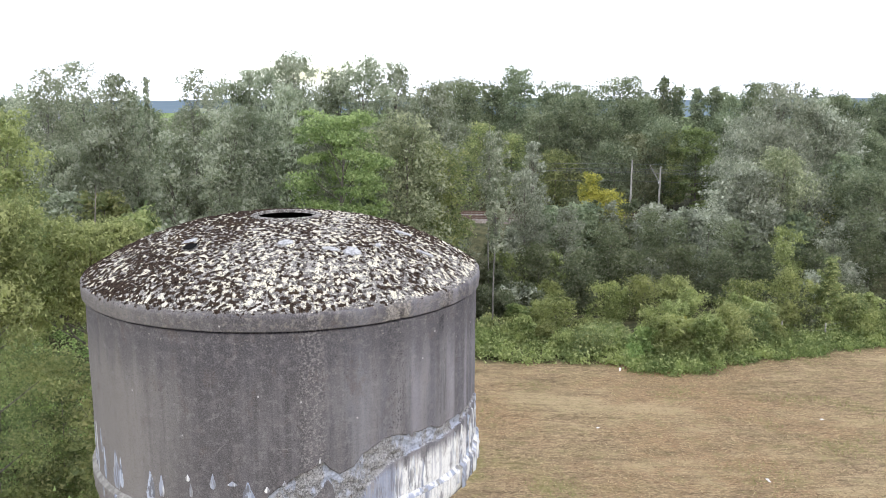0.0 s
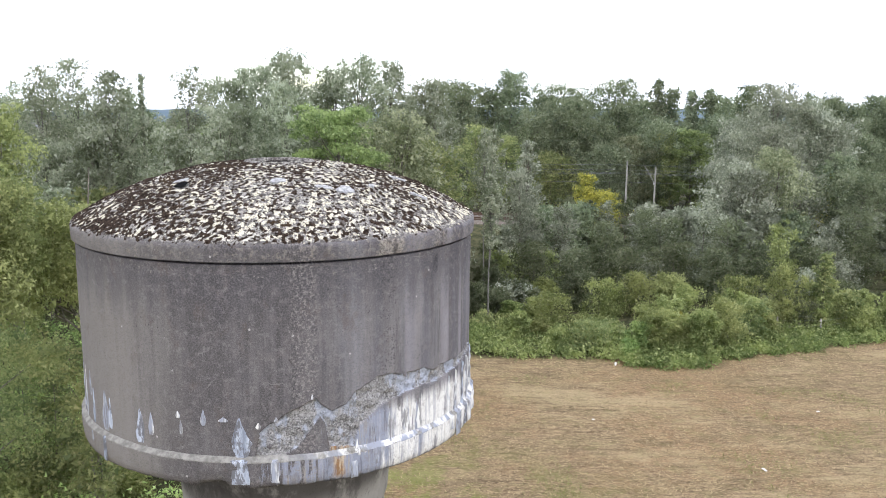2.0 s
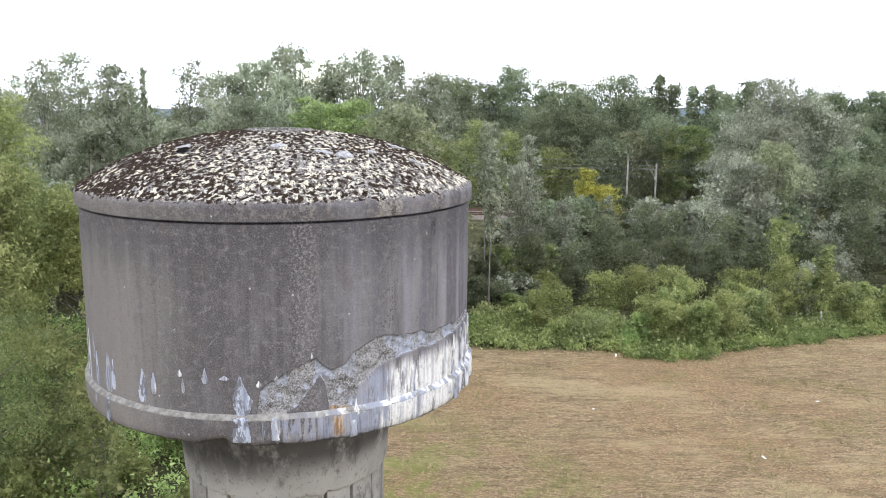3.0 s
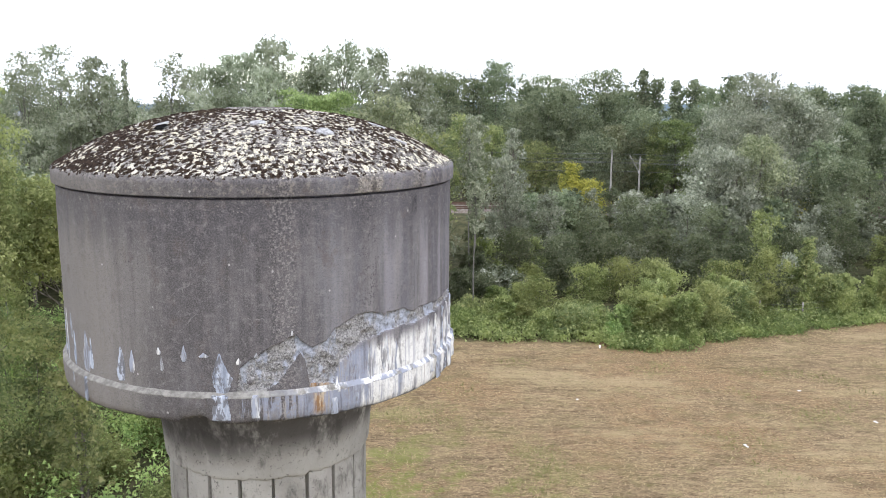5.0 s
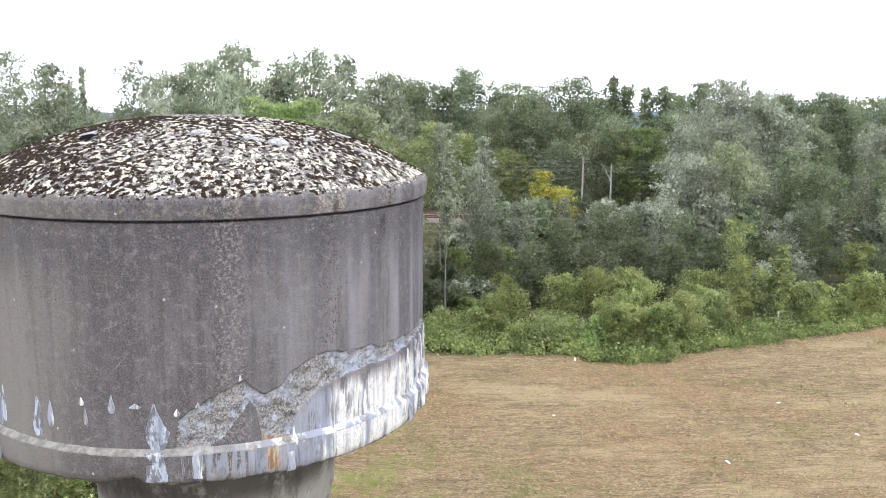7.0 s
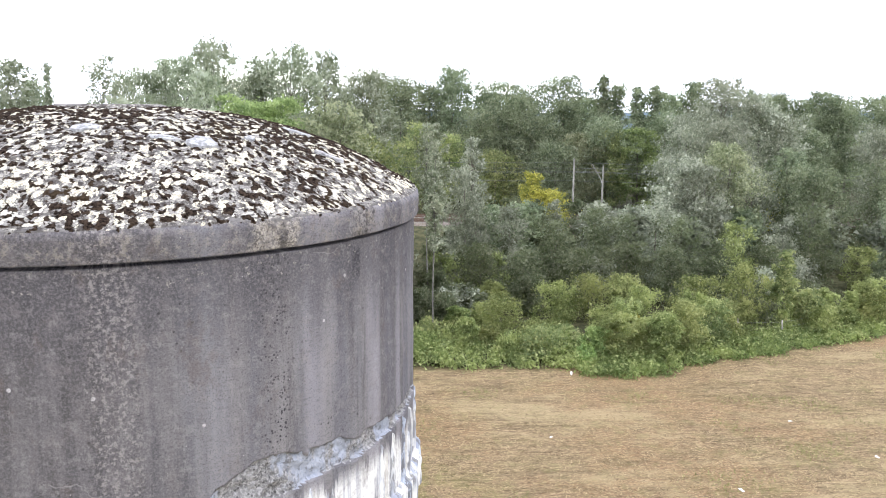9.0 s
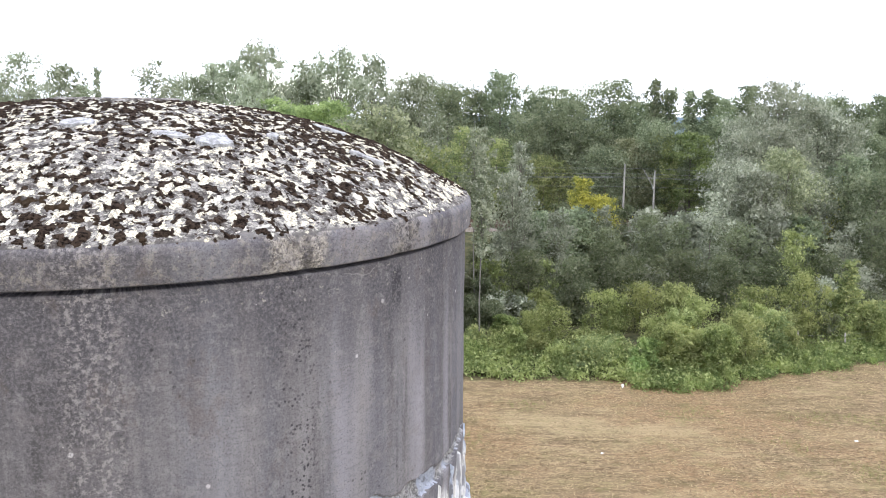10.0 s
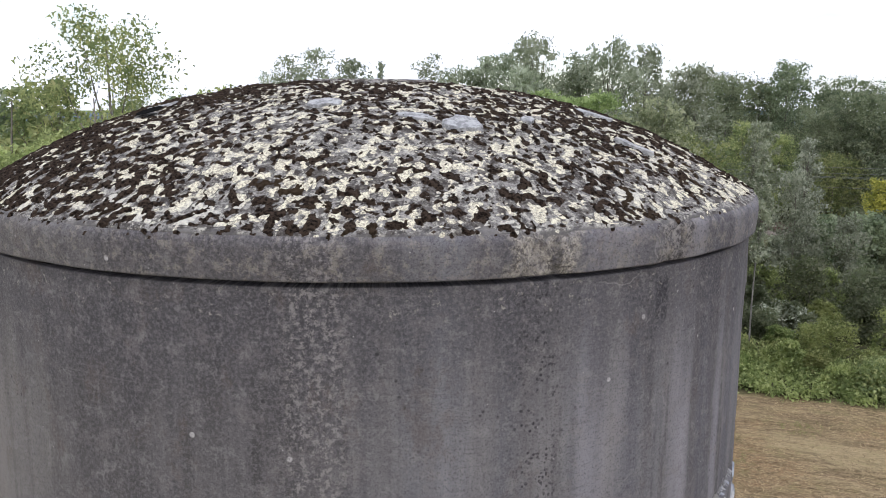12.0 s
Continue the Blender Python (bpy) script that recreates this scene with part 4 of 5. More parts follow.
def slab(x, y, length, width, turn, label, seed):
    """A flat broken piece of stone lying on the dome."""
    rng = random.Random(seed)
    bm = bmesh.new()
    n = 13
    ring = [(math.cos(6.283 * i / n) * length * 0.5 * rng.uniform(0.72, 1.2), math.sin(6.283 * i / n) * width * 0.5 * rng.uniform(0.72, 1.2)) for i in range(n)]
    low = [bm.verts.new((u, v, -0.02)) for u, v in ring]
    high = [bm.verts.new((u * 0.96, v * 0.96, 0.016 + rng.uniform(-0.007, 0.007))) for u, v in ring]
    bm.faces.new(high)
    bm.faces.new(list(reversed(low)))
    for i in range(n):
        bm.faces.new((low[i], low[(i + 1) % n], high[(i + 1) % n], high[i]))
    bmesh.ops.bevel(bm, geom=[e for e in bm.edges if e.verts[0] in high and e.verts[1] in high], offset=0.004, segments=1, affect="EDGES")
    me = bpy.data.meshes.new("stone_slab")
    bm.to_mesh(me)
    bm.free()
    me.materials.append(SLAB)
    ob = new("stone_slab", me)
    r = math.hypot(x, y)
    nrm = dome_normal(x, y)
    ob.matrix_world = Matrix.Translation((x, y, dome_surface(x, y) + 0.005)) @ nrm.to_track_quat("Z", "Y").to_matrix().to_4x4() @ pose(0, 0, 0, 0, 0, turn)
    return tagged(ob, label, "stone", "slabs on the roof")


slab(1.26, -1.52, 0.27, 0.25, 10, "pale blue-grey stone slab lying on the roof dome", 1)
slab(0.96, -1.57, 0.24, 0.14, -25, "thin grey stone slab lying on the roof dome", 2)
slab(0.34, -1.55, 0.24, 0.16, 15, "flat grey stone slab among lichen on the roof dome", 3)
slab(1.57, -1.13, 0.13, 0.09, 40, "small grey stone piece on the roof dome", 4)
slab(2.22, -0.80, 0.30, 0.08, -60, "long narrow grey stone piece on the roof dome", 5)
slab(1.85, -0.20, 0.34, 0.14, -70, "pale flat stone piece near the back of the roof dome", 7)

# a small broken hole in the dome with a chip of concrete leaning by it
hx, hy = -1.02, -1.56
# the hole's dark inside is a black disc laid on the dome
hole = ring_mesh("hole", [(0.10, 0.025), (0.085, 0.035), (0.075, 0.03), (0.0, 0.024)], VOID, 20, 0.012, 5)
ob = part("roof_hole", hole, None, tower, "black disc for a small hole broken through the roof dome")
ob.matrix_local = Matrix.Translation((hx, hy, dome_surface(hx, hy) + 0.004)) @ dome_normal(hx, hy).to_track_quat("Z", "Y").to_matrix().to_4x4()
slab(-1.10, -1.32, 0.22, 0.14, 70, "broken chip of concrete beside the roof hole", 6)


# lime crusts and rust runs down the foot of the tank
def face_radius(a, z):
    if z > LEDGE + 0.022:
        return 3.0 - 0.6 * spall_depth(a, z)
    if z > LEDGE - 0.022:
        return 3.0 + 0.055 * (LEDGE + 0.022 - z) / 0.044
    return 3.063


def run_down(a, top, foot, width, material, label, seed, thick=0.010, blunt=False):
    """A crust that runs down the wall, pointed or blunt at its top, with ragged edges."""
    rng = random.Random(seed)
    rows, cols = max(8, int((top - foot) / 0.022)), 9
    foot = max(foot, BOTTOM + 0.015)
    vs, fs = [], []
    ph = rng.uniform(0, 50)
    for j in range(rows + 1):
        t = j / rows
        z = top + (foot - top) * t
        w = width * (1.0 if top <= LEDGE + 0.01 else min(1.0, (0.35 if blunt else 0.06) + 1.5 * t) if t < 0.65 else 1.0) * (1.0 if t < 0.8 or foot < BOTTOM + 0.12 else 1.0 - 2.2 * (t - 0.8))
        shift = 0.10 * width * noise.noise(Vector((ph, z * 2.0, 0)))
        for i in range(cols):
            u = i / (cols - 1) - 0.5
            edge = 1 + (0.16 if a < 0.2 else 0.35) * noise.fractal(Vector((ph + (5 if u > 0 else 0), z * 9.0, 1)), 0.5, 2.2, 4)
            aa = a + (u * w * edge + shift) / R
            lift = thick * (1 - (2 * u) ** 4) * (0.8 + 0.5 * noise.noise(Vector((aa * 40, z * 9, ph))))
            rr = face_radius(aa, z) + 0.003 + (lift if 0 < j < rows else -0.006) - (0.007 if i in (0, cols - 1) else 0)
            vs.append((rr * math.sin(aa), -rr * math.cos(aa), z))
    for j in range(rows):
        for i in range(cols - 1):
            b = j * cols + i
            fs.append((b, b + cols, b + cols + 1, b + 1))
    return part("lime_run", mesh_from("lime_run", np.array(vs), np.array(fs, np.int32), material, smooth=True), None, tower, label)


WHITE, BLUE = "white lime run", "blue-grey lime run"
RUNS = [
    (-1.06, 13.12, 12.33, 0.08, BLUE), (-0.99, 13.10, 12.33, 0.09, WHITE), (-0.90, 13.08, 12.70, 0.07, WHITE), (-0.86, 12.85, 12.34, 0.07, BLUE), (-0.84, 12.28, 12.10, 0.04, WHITE),
    (-0.72, 12.94, 12.34, 0.17, WHITE), (-0.675, 12.86, 12.40, 0.07, BLUE), (-0.705, 12.30, 11.94, 0.06, BLUE), (-0.46, 12.84, 12.35, 0.13, BLUE), (-0.395, 12.82, 12.50, 0.08, WHITE),
    (-0.252, 12.90, 12.80, 0.05, WHITE), (-0.240, 12.78, 12.58, 0.04, WHITE), (-0.132, 12.95, 12.73, 0.06, WHITE), (-0.045, 12.86, 12.79, 0.10, WHITE),
    (0.027, 12.86, 12.32, 0.19, BLUE), (0.026, 12.31, 11.97, 0.17, BLUE), (0.106, 12.79, 12.70, 0.05, WHITE), (0.180, 12.86, 12.77, 0.04, WHITE), (0.335, 13.14, 13.05, 0.04, WHITE),
    (0.172, 12.30, 11.99, 0.07, WHITE), (0.515, 12.16, 11.93, 0.09, WHITE), (0.535, 12.44, 12.22, 0.05, WHITE), (0.62, 12.30, 12.05, 0.06, WHITE),
    (0.70, 12.76, 12.30, 0.06, WHITE), (0.80, 12.86, 12.33, 0.15, WHITE), (0.88, 12.74, 12.33, 0.12, WHITE),
    (1.12, 12.91, 12.08, 0.10, WHITE), (1.20, 12.93, 11.91, 0.14, WHITE), (1.30, 12.98, 11.98, 0.12, BLUE), (1.39, 12.98, 11.94, 0.16, WHITE), (1.52, 12.93, 11.98, 0.18, WHITE), (1.66, 12.93, 11.98, 0.18, BLUE),
]
for i, (a, top, foot_z, width, look_) in enumerate(RUNS):
    mat_ = {WHITE: LIME, BLUE: BLUE_LIME}[look_]
    run_down(a, top, foot_z, width * (1.4 if a < 0.2 else 1.0), mat_, look_, i, 0.003 if a < 0.75 else 0.008 if a < 1.1 else 0.03, blunt=a > 0.15 and width > 0.15)


# ---- the wood behind the field ----
SHAPE_OF = {"willow": "weeping", "silver": "weeping", "aspen": "airy", "maple": "tiered", "oak": "broad", "lime": "broad",
            "brown": "broad", "yellow": "broad", "poplar": "column", "stemoak": "slender"}
LABEL_OF = {
    "willow": "tall grey-green willow with a feathery crown", "silver": "silver-leaved willow with drooping twigs",
    "aspen": "slender aspen with a thin, see-through crown", "maple": "broad maple with fresh yellow-green leaves",
    "oak": "dark green broadleaf tree at the back of the wood", "lime": "bright green broadleaf tree behind the railway",
    "brown": "tree with leaves turning brown", "yellow": "small tree with bright yellow leaves", "poplar": "very slim columnar poplar standing above the wood",
    "stemoak": "slender dark green tree with a thin ragged crown",
}
CATEGORY_OF = {"willow": "willow", "silver": "willow", "aspen": "aspen", "maple": "maple", "poplar": "poplar"}
WILLOWS_WEST = [
    ('aspen', -36.1, 60.0, 18.0, 1.6),
    ('aspen', -33.0, 58.0, 19.3, 1.5),
    ('aspen', -31.5, 60.0, 20.0, 1.6),
    ('aspen', -34.5, 63.0, 18.5, 1.5),
    ('willow', -42.9, 70.0, 16.9, 1.9),
    ('willow', -26.6, 56.0, 18.9, 2.2),
    ('willow', -27.4, 62.0, 17.5, 1.4),
    ('poplar', -23.7, 56.0, 18.7, 0.4),
    ('oak', -32.4, 80.0, 15.6, 1.9),
    ('aspen', -21.1, 60.0, 19.4, 1.3),
    ('willow', -23.7, 64.0, 15.8, 1.7),
    ('willow', -18.8, 62.0, 18.4, 2.2),
    ('willow', -17.4, 64.0, 19.4, 1.7),
    ('willow', -15.1, 62.0, 19.6, 1.7),
    ('willow', -12.0, 58.0, 20.7, 2.1),
    ('willow', -11.9, 54.0, 18.1, 2.1),
    ('willow', -15.8, 52.0, 16.6, 2.5),
    ('willow', -20.5, 52.0, 14.6, 2.2),
    ('willow', -27.1, 54.0, 15.1, 2.3),
    ('willow', -31.9, 56.0, 13.4, 2.1),
]
WILLOWS_MIDDLE = [
    ('willow', -9.0, 62.0, 19.5, 2.0),
    ('willow', -6.3, 60.0, 20.5, 2.2),
    ('willow', -4.0, 62.0, 20.1, 1.9),
    ('willow', -10.9, 64.0, 18.1, 1.7),
    ('willow', -0.5, 60.0, 18.4, 2.5),
    ('willow', -2.5, 66.0, 17.4, 1.7),
    ('maple', -6.6, 47.0, 17.1, 6.0),
    ('brown', -2.1, 52.0, 16.2, 3.2),
    ('lime', -0.2, 56.0, 13.7, 2.3),
]
OAKS_BEHIND_RAILWAY = [
    ('oak', 1.4, 112.0, 19.7, 3.3),
    ('oak', -0.8, 116.0, 19.1, 2.5),
    ('oak', 9.1, 115.0, 21.0, 6.5),
    ('oak', 5.7, 118.0, 18.7, 3.5),
    ('oak', 14.7, 112.0, 19.2, 3.3),
    ('oak', 15.8, 106.0, 17.1, 5.4),
    ('oak', 23.9, 108.0, 19.8, 4.6),
    ('oak', 19.2, 112.0, 18.6, 3.5),
    ('oak', 28.2, 112.0, 17.0, 3.3),
    ('oak', 11.8, 104.0, 15.5, 4.3),
    ('oak', 19.8, 104.0, 14.4, 4.3),
    ('stemoak', 28.7, 105.0, 19.6, 1.3),
    ('stemoak', 30.7, 106.0, 18.6, 1.3),
    ('stemoak', 33.2, 105.0, 18.3, 1.1),
    ('stemoak', 35.9, 106.0, 18.5, 1.4),
    ('stemoak', 38.9, 108.0, 17.5, 1.8),
    ('oak', 28.1, 100.0, 14.6, 3.6),
    ('oak', 35.7, 100.0, 15.0, 3.0),
    ('oak', 40.6, 104.0, 19.0, 2.4),
]
SILVER_WILLOWS = [
    ('silver', 37.0, 84.0, 19.0, 4.3),
    ('silver', 32.6, 82.0, 15.0, 3.1),
    ('silver', 41.6, 85.0, 17.2, 3.7),
    ('silver', 43.6, 84.0, 15.2, 2.5),
    ('silver', 35.7, 80.0, 14.7, 4.1),
    ('oak', 51.4, 104.0, 17.7, 3.7),
    ('oak', 54.2, 102.0, 16.9, 3.0),
    ('oak', 54.7, 98.0, 18.0, 2.9),
    ('oak', 56.3, 96.0, 17.4, 3.1),
    ('oak', 49.2, 90.0, 13.4, 3.3),
]
RAILWAY_BANK = [
    ('oak', 60.5, 93.0, 17.2, 3.2),
    ('oak', 64.5, 90.0, 17.8, 3.4),
    ('silver', 54.0, 82.0, 14.0, 2.8),
    ('oak', 58.5, 80.0, 13.6, 3.2),
    ('oak', 49.5, 72.0, 11.0, 2.8),
    ('oak', 47.0, 64.0, 9.0, 2.6),
    ('brown', 52.5, 66.0, 10.2, 2.6),
    ('lime', 3.9, 99.0, 13.6, 2.5),
    ('maple', 1.0, 64.0, 11.9, 1.3),
    ('lime', 7.8, 99.0, 12.2, 2.2),
    ('silver', 8.7, 70.0, 12.9, 1.0),
    ('silver', 7.8, 66.0, 10.5, 1.8),
    ('brown', 24.3, 99.0, 12.4, 2.6),
    ('oak', 21.3, 98.0, 11.2, 3.8),
    ('lime', 29.0, 99.0, 12.8, 2.1),
    ('maple', 32.1, 99.0, 13.3, 3.3),
    ('lime', 13.8, 99.0, 10.3, 3.3),
    ('yellow', 16.4, 83.5, 8.7, 1.3),
    ('yellow', 18.2, 83.5, 6.8, 1.9),
    ('yellow', 16.9, 83.5, 6.1, 1.5),
    ('yellow', 43.4, 83.5, 9.4, 1.0),
    ('yellow', 42.1, 83.5, 4.9, 1.3),
    ('silver', 29.3, 72.0, 11.1, 2.6),
    ('silver', 30.6, 70.0, 10.4, 2.3),
    ('brown', 33.6, 72.0, 12.4, 2.9),
    ('silver', 36.8, 74.0, 10.1, 2.6),
    ('oak', 42.0, 72.0, 10.3, 2.9),
    ('oak', 41.4, 76.0, 11.7, 2.3),
]
for i, (kind, x, y, top, r) in enumerate(WILLOWS_WEST + WILLOWS_MIDDLE + OAKS_BEHIND_RAILWAY + SILVER_WILLOWS + RAILWAY_BANK):
    z = ground_height(x, y)
    leaf = {"poplar": "aspen", "stemoak": "oak"}.get(kind, kind)
    tree("tree", SHAPE_OF[kind], leaf, (x, y, z), top - z, r if kind == "poplar" else r * 1.95 if kind == "aspen" else min(r * 1.55, 5.6), LABEL_OF[kind], CATEGORY_OF.get(kind, "tree"), "trees of the wood", seed=1 + i % 3)

# rows that close the wood at the back and beside it
rng = random.Random(5)
for i in range(46):
    x = -105 + 5.2 * i + rng.uniform(-1.5, 1.5)
    y = 124 + rng.uniform(-5, 6)
    top = (16.4 if 0 < x < 26 else 15.2 if x >= 26 else 13.2) + rng.uniform(-1.2, 1.2)
    tree("tree", "back", "oak", (x, y, 2.0), top, 4.0 + rng.uniform(-0.5, 0.8), LABEL_OF["oak"], "tree", "trees of the wood", seed=1 + i % 3)
for i in range(26):
    x = -70 + 5.0 * i + rng.uniform(-1.5, 1.5)
    if 1 < x < 8 or x > 55:
        continue
    y = 72 + rng.uniform(-4, 4)
    kind = rng.choice(("oak", "willow", "lime", "silver")) if x < 0 else rng.choice(("oak", "silver"))
    top = (13.0 if x > -16 else 8.5) + rng.uniform(-2, 2) if x < 0 else 6.5 + rng.uniform(-1, 1.5)
    tree("tree", "back", kind, (x, y, 0), top, 3.2, LABEL_OF[kind], CATEGORY_OF.get(kind, "tree"), "trees of the wood", seed=1 + i % 3)
for i in range(18):
    x = -62 + 3.6 * i + rng.uniform(-1, 1)
    y = 50 + rng.uniform(-5, 4)
    kind = rng.choice(("oak", "willow", "lime", "shrub"))
    top = 8.5 + rng.uniform(-2.5, 2.0)
    tree("tree", "back", kind, (x, y, 0), top, 3.0, "young broadleaf tree in the understorey", "tree", "trees of the wood", seed=1 + i % 3)

BUSHES_BEHIND = [
    ('silver', 11.8, 66.0, 7.3, 2.4),
    ('silver', 8.5, 68.0, 6.2, 2.4),
    ('silver', 6.5, 64.0, 5.5, 1.7),
    ('silver', 25.0, 66.0, 8.9, 2.7),
    ('shrub', 15.2, 62.0, 6.4, 3.2),
    ('shrub', 19.0, 64.0, 7.1, 2.3),
    ('shrub', 21.4, 62.0, 6.8, 3.1),
    ('shrub', 26.1, 62.0, 6.8, 3.4),
    ('shrub', 8.6, 58.0, 5.0, 3.0),
    ('shrub', 11.9, 57.0, 4.8, 2.6),
    ('shrub', 16.3, 57.0, 4.9, 2.9),
    ('shrub', 20.3, 58.0, 5.2, 2.7),
    ('shrub', 23.8, 57.0, 5.0, 2.7),
    ('olive', 30.0, 60.0, 6.9, 2.3),
    ('shrub', 27.0, 57.0, 5.5, 2.4),
    ('silver', 35.8, 64.0, 6.3, 1.9),
    ('shrub', 38.2, 64.0, 7.7, 2.6),
    ('shrub', 36.4, 58.0, 5.9, 2.4),
    ('shrub', 32.1, 58.0, 4.9, 2.7),
]
BUSHES_IN_FRONT = [
    ('vine', 36.5, 50.5, 3.0, 2.0),
    ('shrub', 40.5, 53.5, 4.6, 2.6),
    ('shrub', 44.0, 57.0, 5.4, 2.8),
    ('vine', 9.2, 48.5, 2.9, 2.4),
    ('shrub', 6.0, 56.0, 2.0, 2.1),
    ('vine', 13.6, 51.0, 3.3, 2.1),
    ('vine', 16.1, 52.0, 3.7, 2.4),
    ('vine', 18.8, 47.5, 3.7, 1.9),
    ('vine', 23.0, 49.5, 4.1, 2.4),
    ('vine', 26.4, 49.0, 5.2, 2.3),
    ('lime', 29.4, 49.0, 6.1, 1.2),
    ('olive', 24.0, 46.0, 3.0, 1.5),
    ('vine', 16.0, 46.0, 2.8, 1.8),
    ('herb', 14.5, 42.0, 2.3, 1.2),
    ('yellow', 17.3, 44.5, 2.4, 1.1),
    ('olive', 17.8, 44.0, 2.0, 1.1),
    ('herb', 13.8, 41.3, 1.3, 0.8),
    ('vine', 11.4, 47.0, 1.6, 2.0),
    ('vine', 20.1, 46.0, 2.1, 1.8),
    ('shrub', 32.0, 52.0, 3.3, 2.3),
    ('shrub', 27.3, 48.5, 2.8, 1.9),
    ('vine', 6.5, 48.0, 1.3, 1.9),
    ('vine', 32.0, 48.0, 2.2, 1.8),
]
SHRUB_LABEL = {"shrub": "dense dark green shrub at the edge of the wood", "silver": "silvery grey-green sallow bush", "vine": "bush overgrown with climbing vine",
               "yellow": "small bush with yellowing leaves", "herb": "fresh green bramble bush at the field's edge", "nettle": "lush green bush among the nettles of the thicket", "lime": "bright green bush at the wood edge", "olive": "olive green bush in the thicket"}
for i, (kind, x, y, top, r) in enumerate(BUSHES_BEHIND + BUSHES_IN_FRONT):
    tree("shrub", "shrub" if y > 53 else "thicket", kind, (x, y, ground_height(x, y)), top, r, SHRUB_LABEL[kind], "shrub", "shrubs of the wood edge", seed=1 + i % 3)
rng = random.Random(9)
for i in range(38):
    x, y = rng.uniform(2, 52), rng.uniform(53, 72)
    kind = rng.choice(("shrub", "shrub", "shrub", "shrub", "silver", "olive"))
    tree("shrub", "shrub", kind, (x, y, 0), 2.6 + (y - 53) * 0.10 + rng.uniform(-0.5, 0.8), rng.uniform(1.5, 2.4), SHRUB_LABEL[kind], "shrub", "shrubs of the wood edge", seed=1 + i % 3)
for i in range(50):
    x, y = rng.uniform(-34, -5), rng.uniform(14, 46)
    if y > 44 - (x + 34) * 0.2 + 6:
        continue
    kind = rng.choice(("lime", "vine", "nettle", "olive", "nettle"))
    tree("shrub", "thicket", kind, (x, y, 0), rng.uniform(1.6, 3.4), rng.uniform(1.4, 2.3), SHRUB_LABEL[kind], "shrub", "shrubs of the thicket", seed=1 + i % 3)

# mounds of vine and bramble along the field's edge
rng = random.Random(77)
for i in range(26):
    x = 3.0 + 1.35 * i + rng.uniform(-0.6, 0.6)
    kind = rng.choice(("vine", "vine", "herb", "olive", "lime"))
    tree("shrub", "thicket", kind, (x, field_edge(x) + rng.uniform(2.2, 6.5), 0), rng.uniform(1.2, 2.4) + (1.3 if x > 14 else 0.0), rng.uniform(1.0, 1.9), SHRUB_LABEL[kind], "shrub", "shrubs of the wood edge", seed=1 + i % 3)

# ivy-clad bushes between the field's edge and the first stems
for i, (kind, x, y, top, r) in enumerate((("shrub", 5.3, 52.4, 2.2, 1.5), ("shrub", 7.4, 53.6, 2.6, 1.7), ("vine", 9.2, 54.6, 2.6, 1.6), ("herb", 6.4, 50.6, 1.5, 1.2), ("shrub", 3.4, 53.0, 2.4, 1.6), ("vine", 8.3, 51.2, 1.7, 1.3))):
    tree("shrub", "thicket", kind, (x, y, 0), top, r, SHRUB_LABEL[kind], "shrub", "shrubs of the wood edge", seed=1 + i % 3)

# bushes along the foot of the railway bank
for i, (kind, x, y, top, r) in enumerate((("shrub", 13.6, 77.0, 6.9, 2.2), ("shrub", 15.6, 76.0, 6.6, 2.2), ("silver", 17.6, 77.0, 6.4, 2.0), ("shrub", 19.6, 76.5, 6.6, 2.2))):
    tree("shrub", "shrub", kind, (x, y, 0), top, r, SHRUB_LABEL[kind], "shrub", "shrubs of the wood edge", seed=1 + i % 3)

# trees that close the thicket on its far side
rng = random.Random(31)
for i in range(30):
    x, y = -28 - 6.0 * (i % 10) + rng.uniform(-2, 2), 16 + 11 * (i // 10) + rng.uniform(-3, 3) + 1.5 * (i % 10)
    kind = rng.choice(("olive", "lime", "olive", "oak")) if i % 10 > 1 else ("olive", "lime")[i % 2]
    tree("tree", "broad" if i % 10 < 2 else "back", kind, (x, y, 0), 13.0 + rng.uniform(-1.5, 1.2) + 0.12 * (y - 16), 3.4 + rng.uniform(-0.4, 0.8), LABEL_OF.get(kind, "yellow-green broadleaf tree beyond the thicket"), "tree", "trees beyond the thicket", seed=1 + i % 3)

# trees close by on the thicket's side
for kind, shape, x, y, top, r in (("olive", "near", -13.5, 12.6, 14.3, 3.8), ("olive", "near", -14.8, 16.0, 13.2, 3.8), ("olive", "near", -11.4, 17.6, 13.0, 3.2), ("lime", "near_airy", -16.0, 15.6, 18.5, 4.0),
                                  ("olive", "near", -19.0, 14.5, 14.2, 3.2), ("olive", "near", -20.5, 20, 13.8, 3.2)):
    tree("tree", shape, kind, (x, y, 0), top, r, "yellow-green tree with fine leaves beside the tower" if shape == "near" else "tall airy tree with a thin yellow-green crown", "tree", "trees beside the tower", seed=2)
for x, y, top, r in ((-11.3, 17.0, 7.6, 1.6), (-14.5, 20.5, 7.0, 2.2), (-17.5, 23.5, 6.5, 2.4), (-20.5, 26.0, 6.5, 2.4)):
    tree("tree", "thicket", "lime", (x, y, 0), top, r, "young green tree standing in the thicket", "tree", "trees beside the tower", seed=3)
# slim bare-stemmed trees at the field's edge, and a birch in the thicket
for x, y, top, r, sd in ((4.5, 47.6, 11.6, 0.9, 3), (4.3, 58.0, 14.3, 1.3, 2), (4.9, 60.0, 14.4, 1.3, 1)):
    tree("tree", "stem", "aspen", (x, y, 0), top, r, "slim tree with a long bare pale stem", "tree", "trees of the wood", seed=sd)
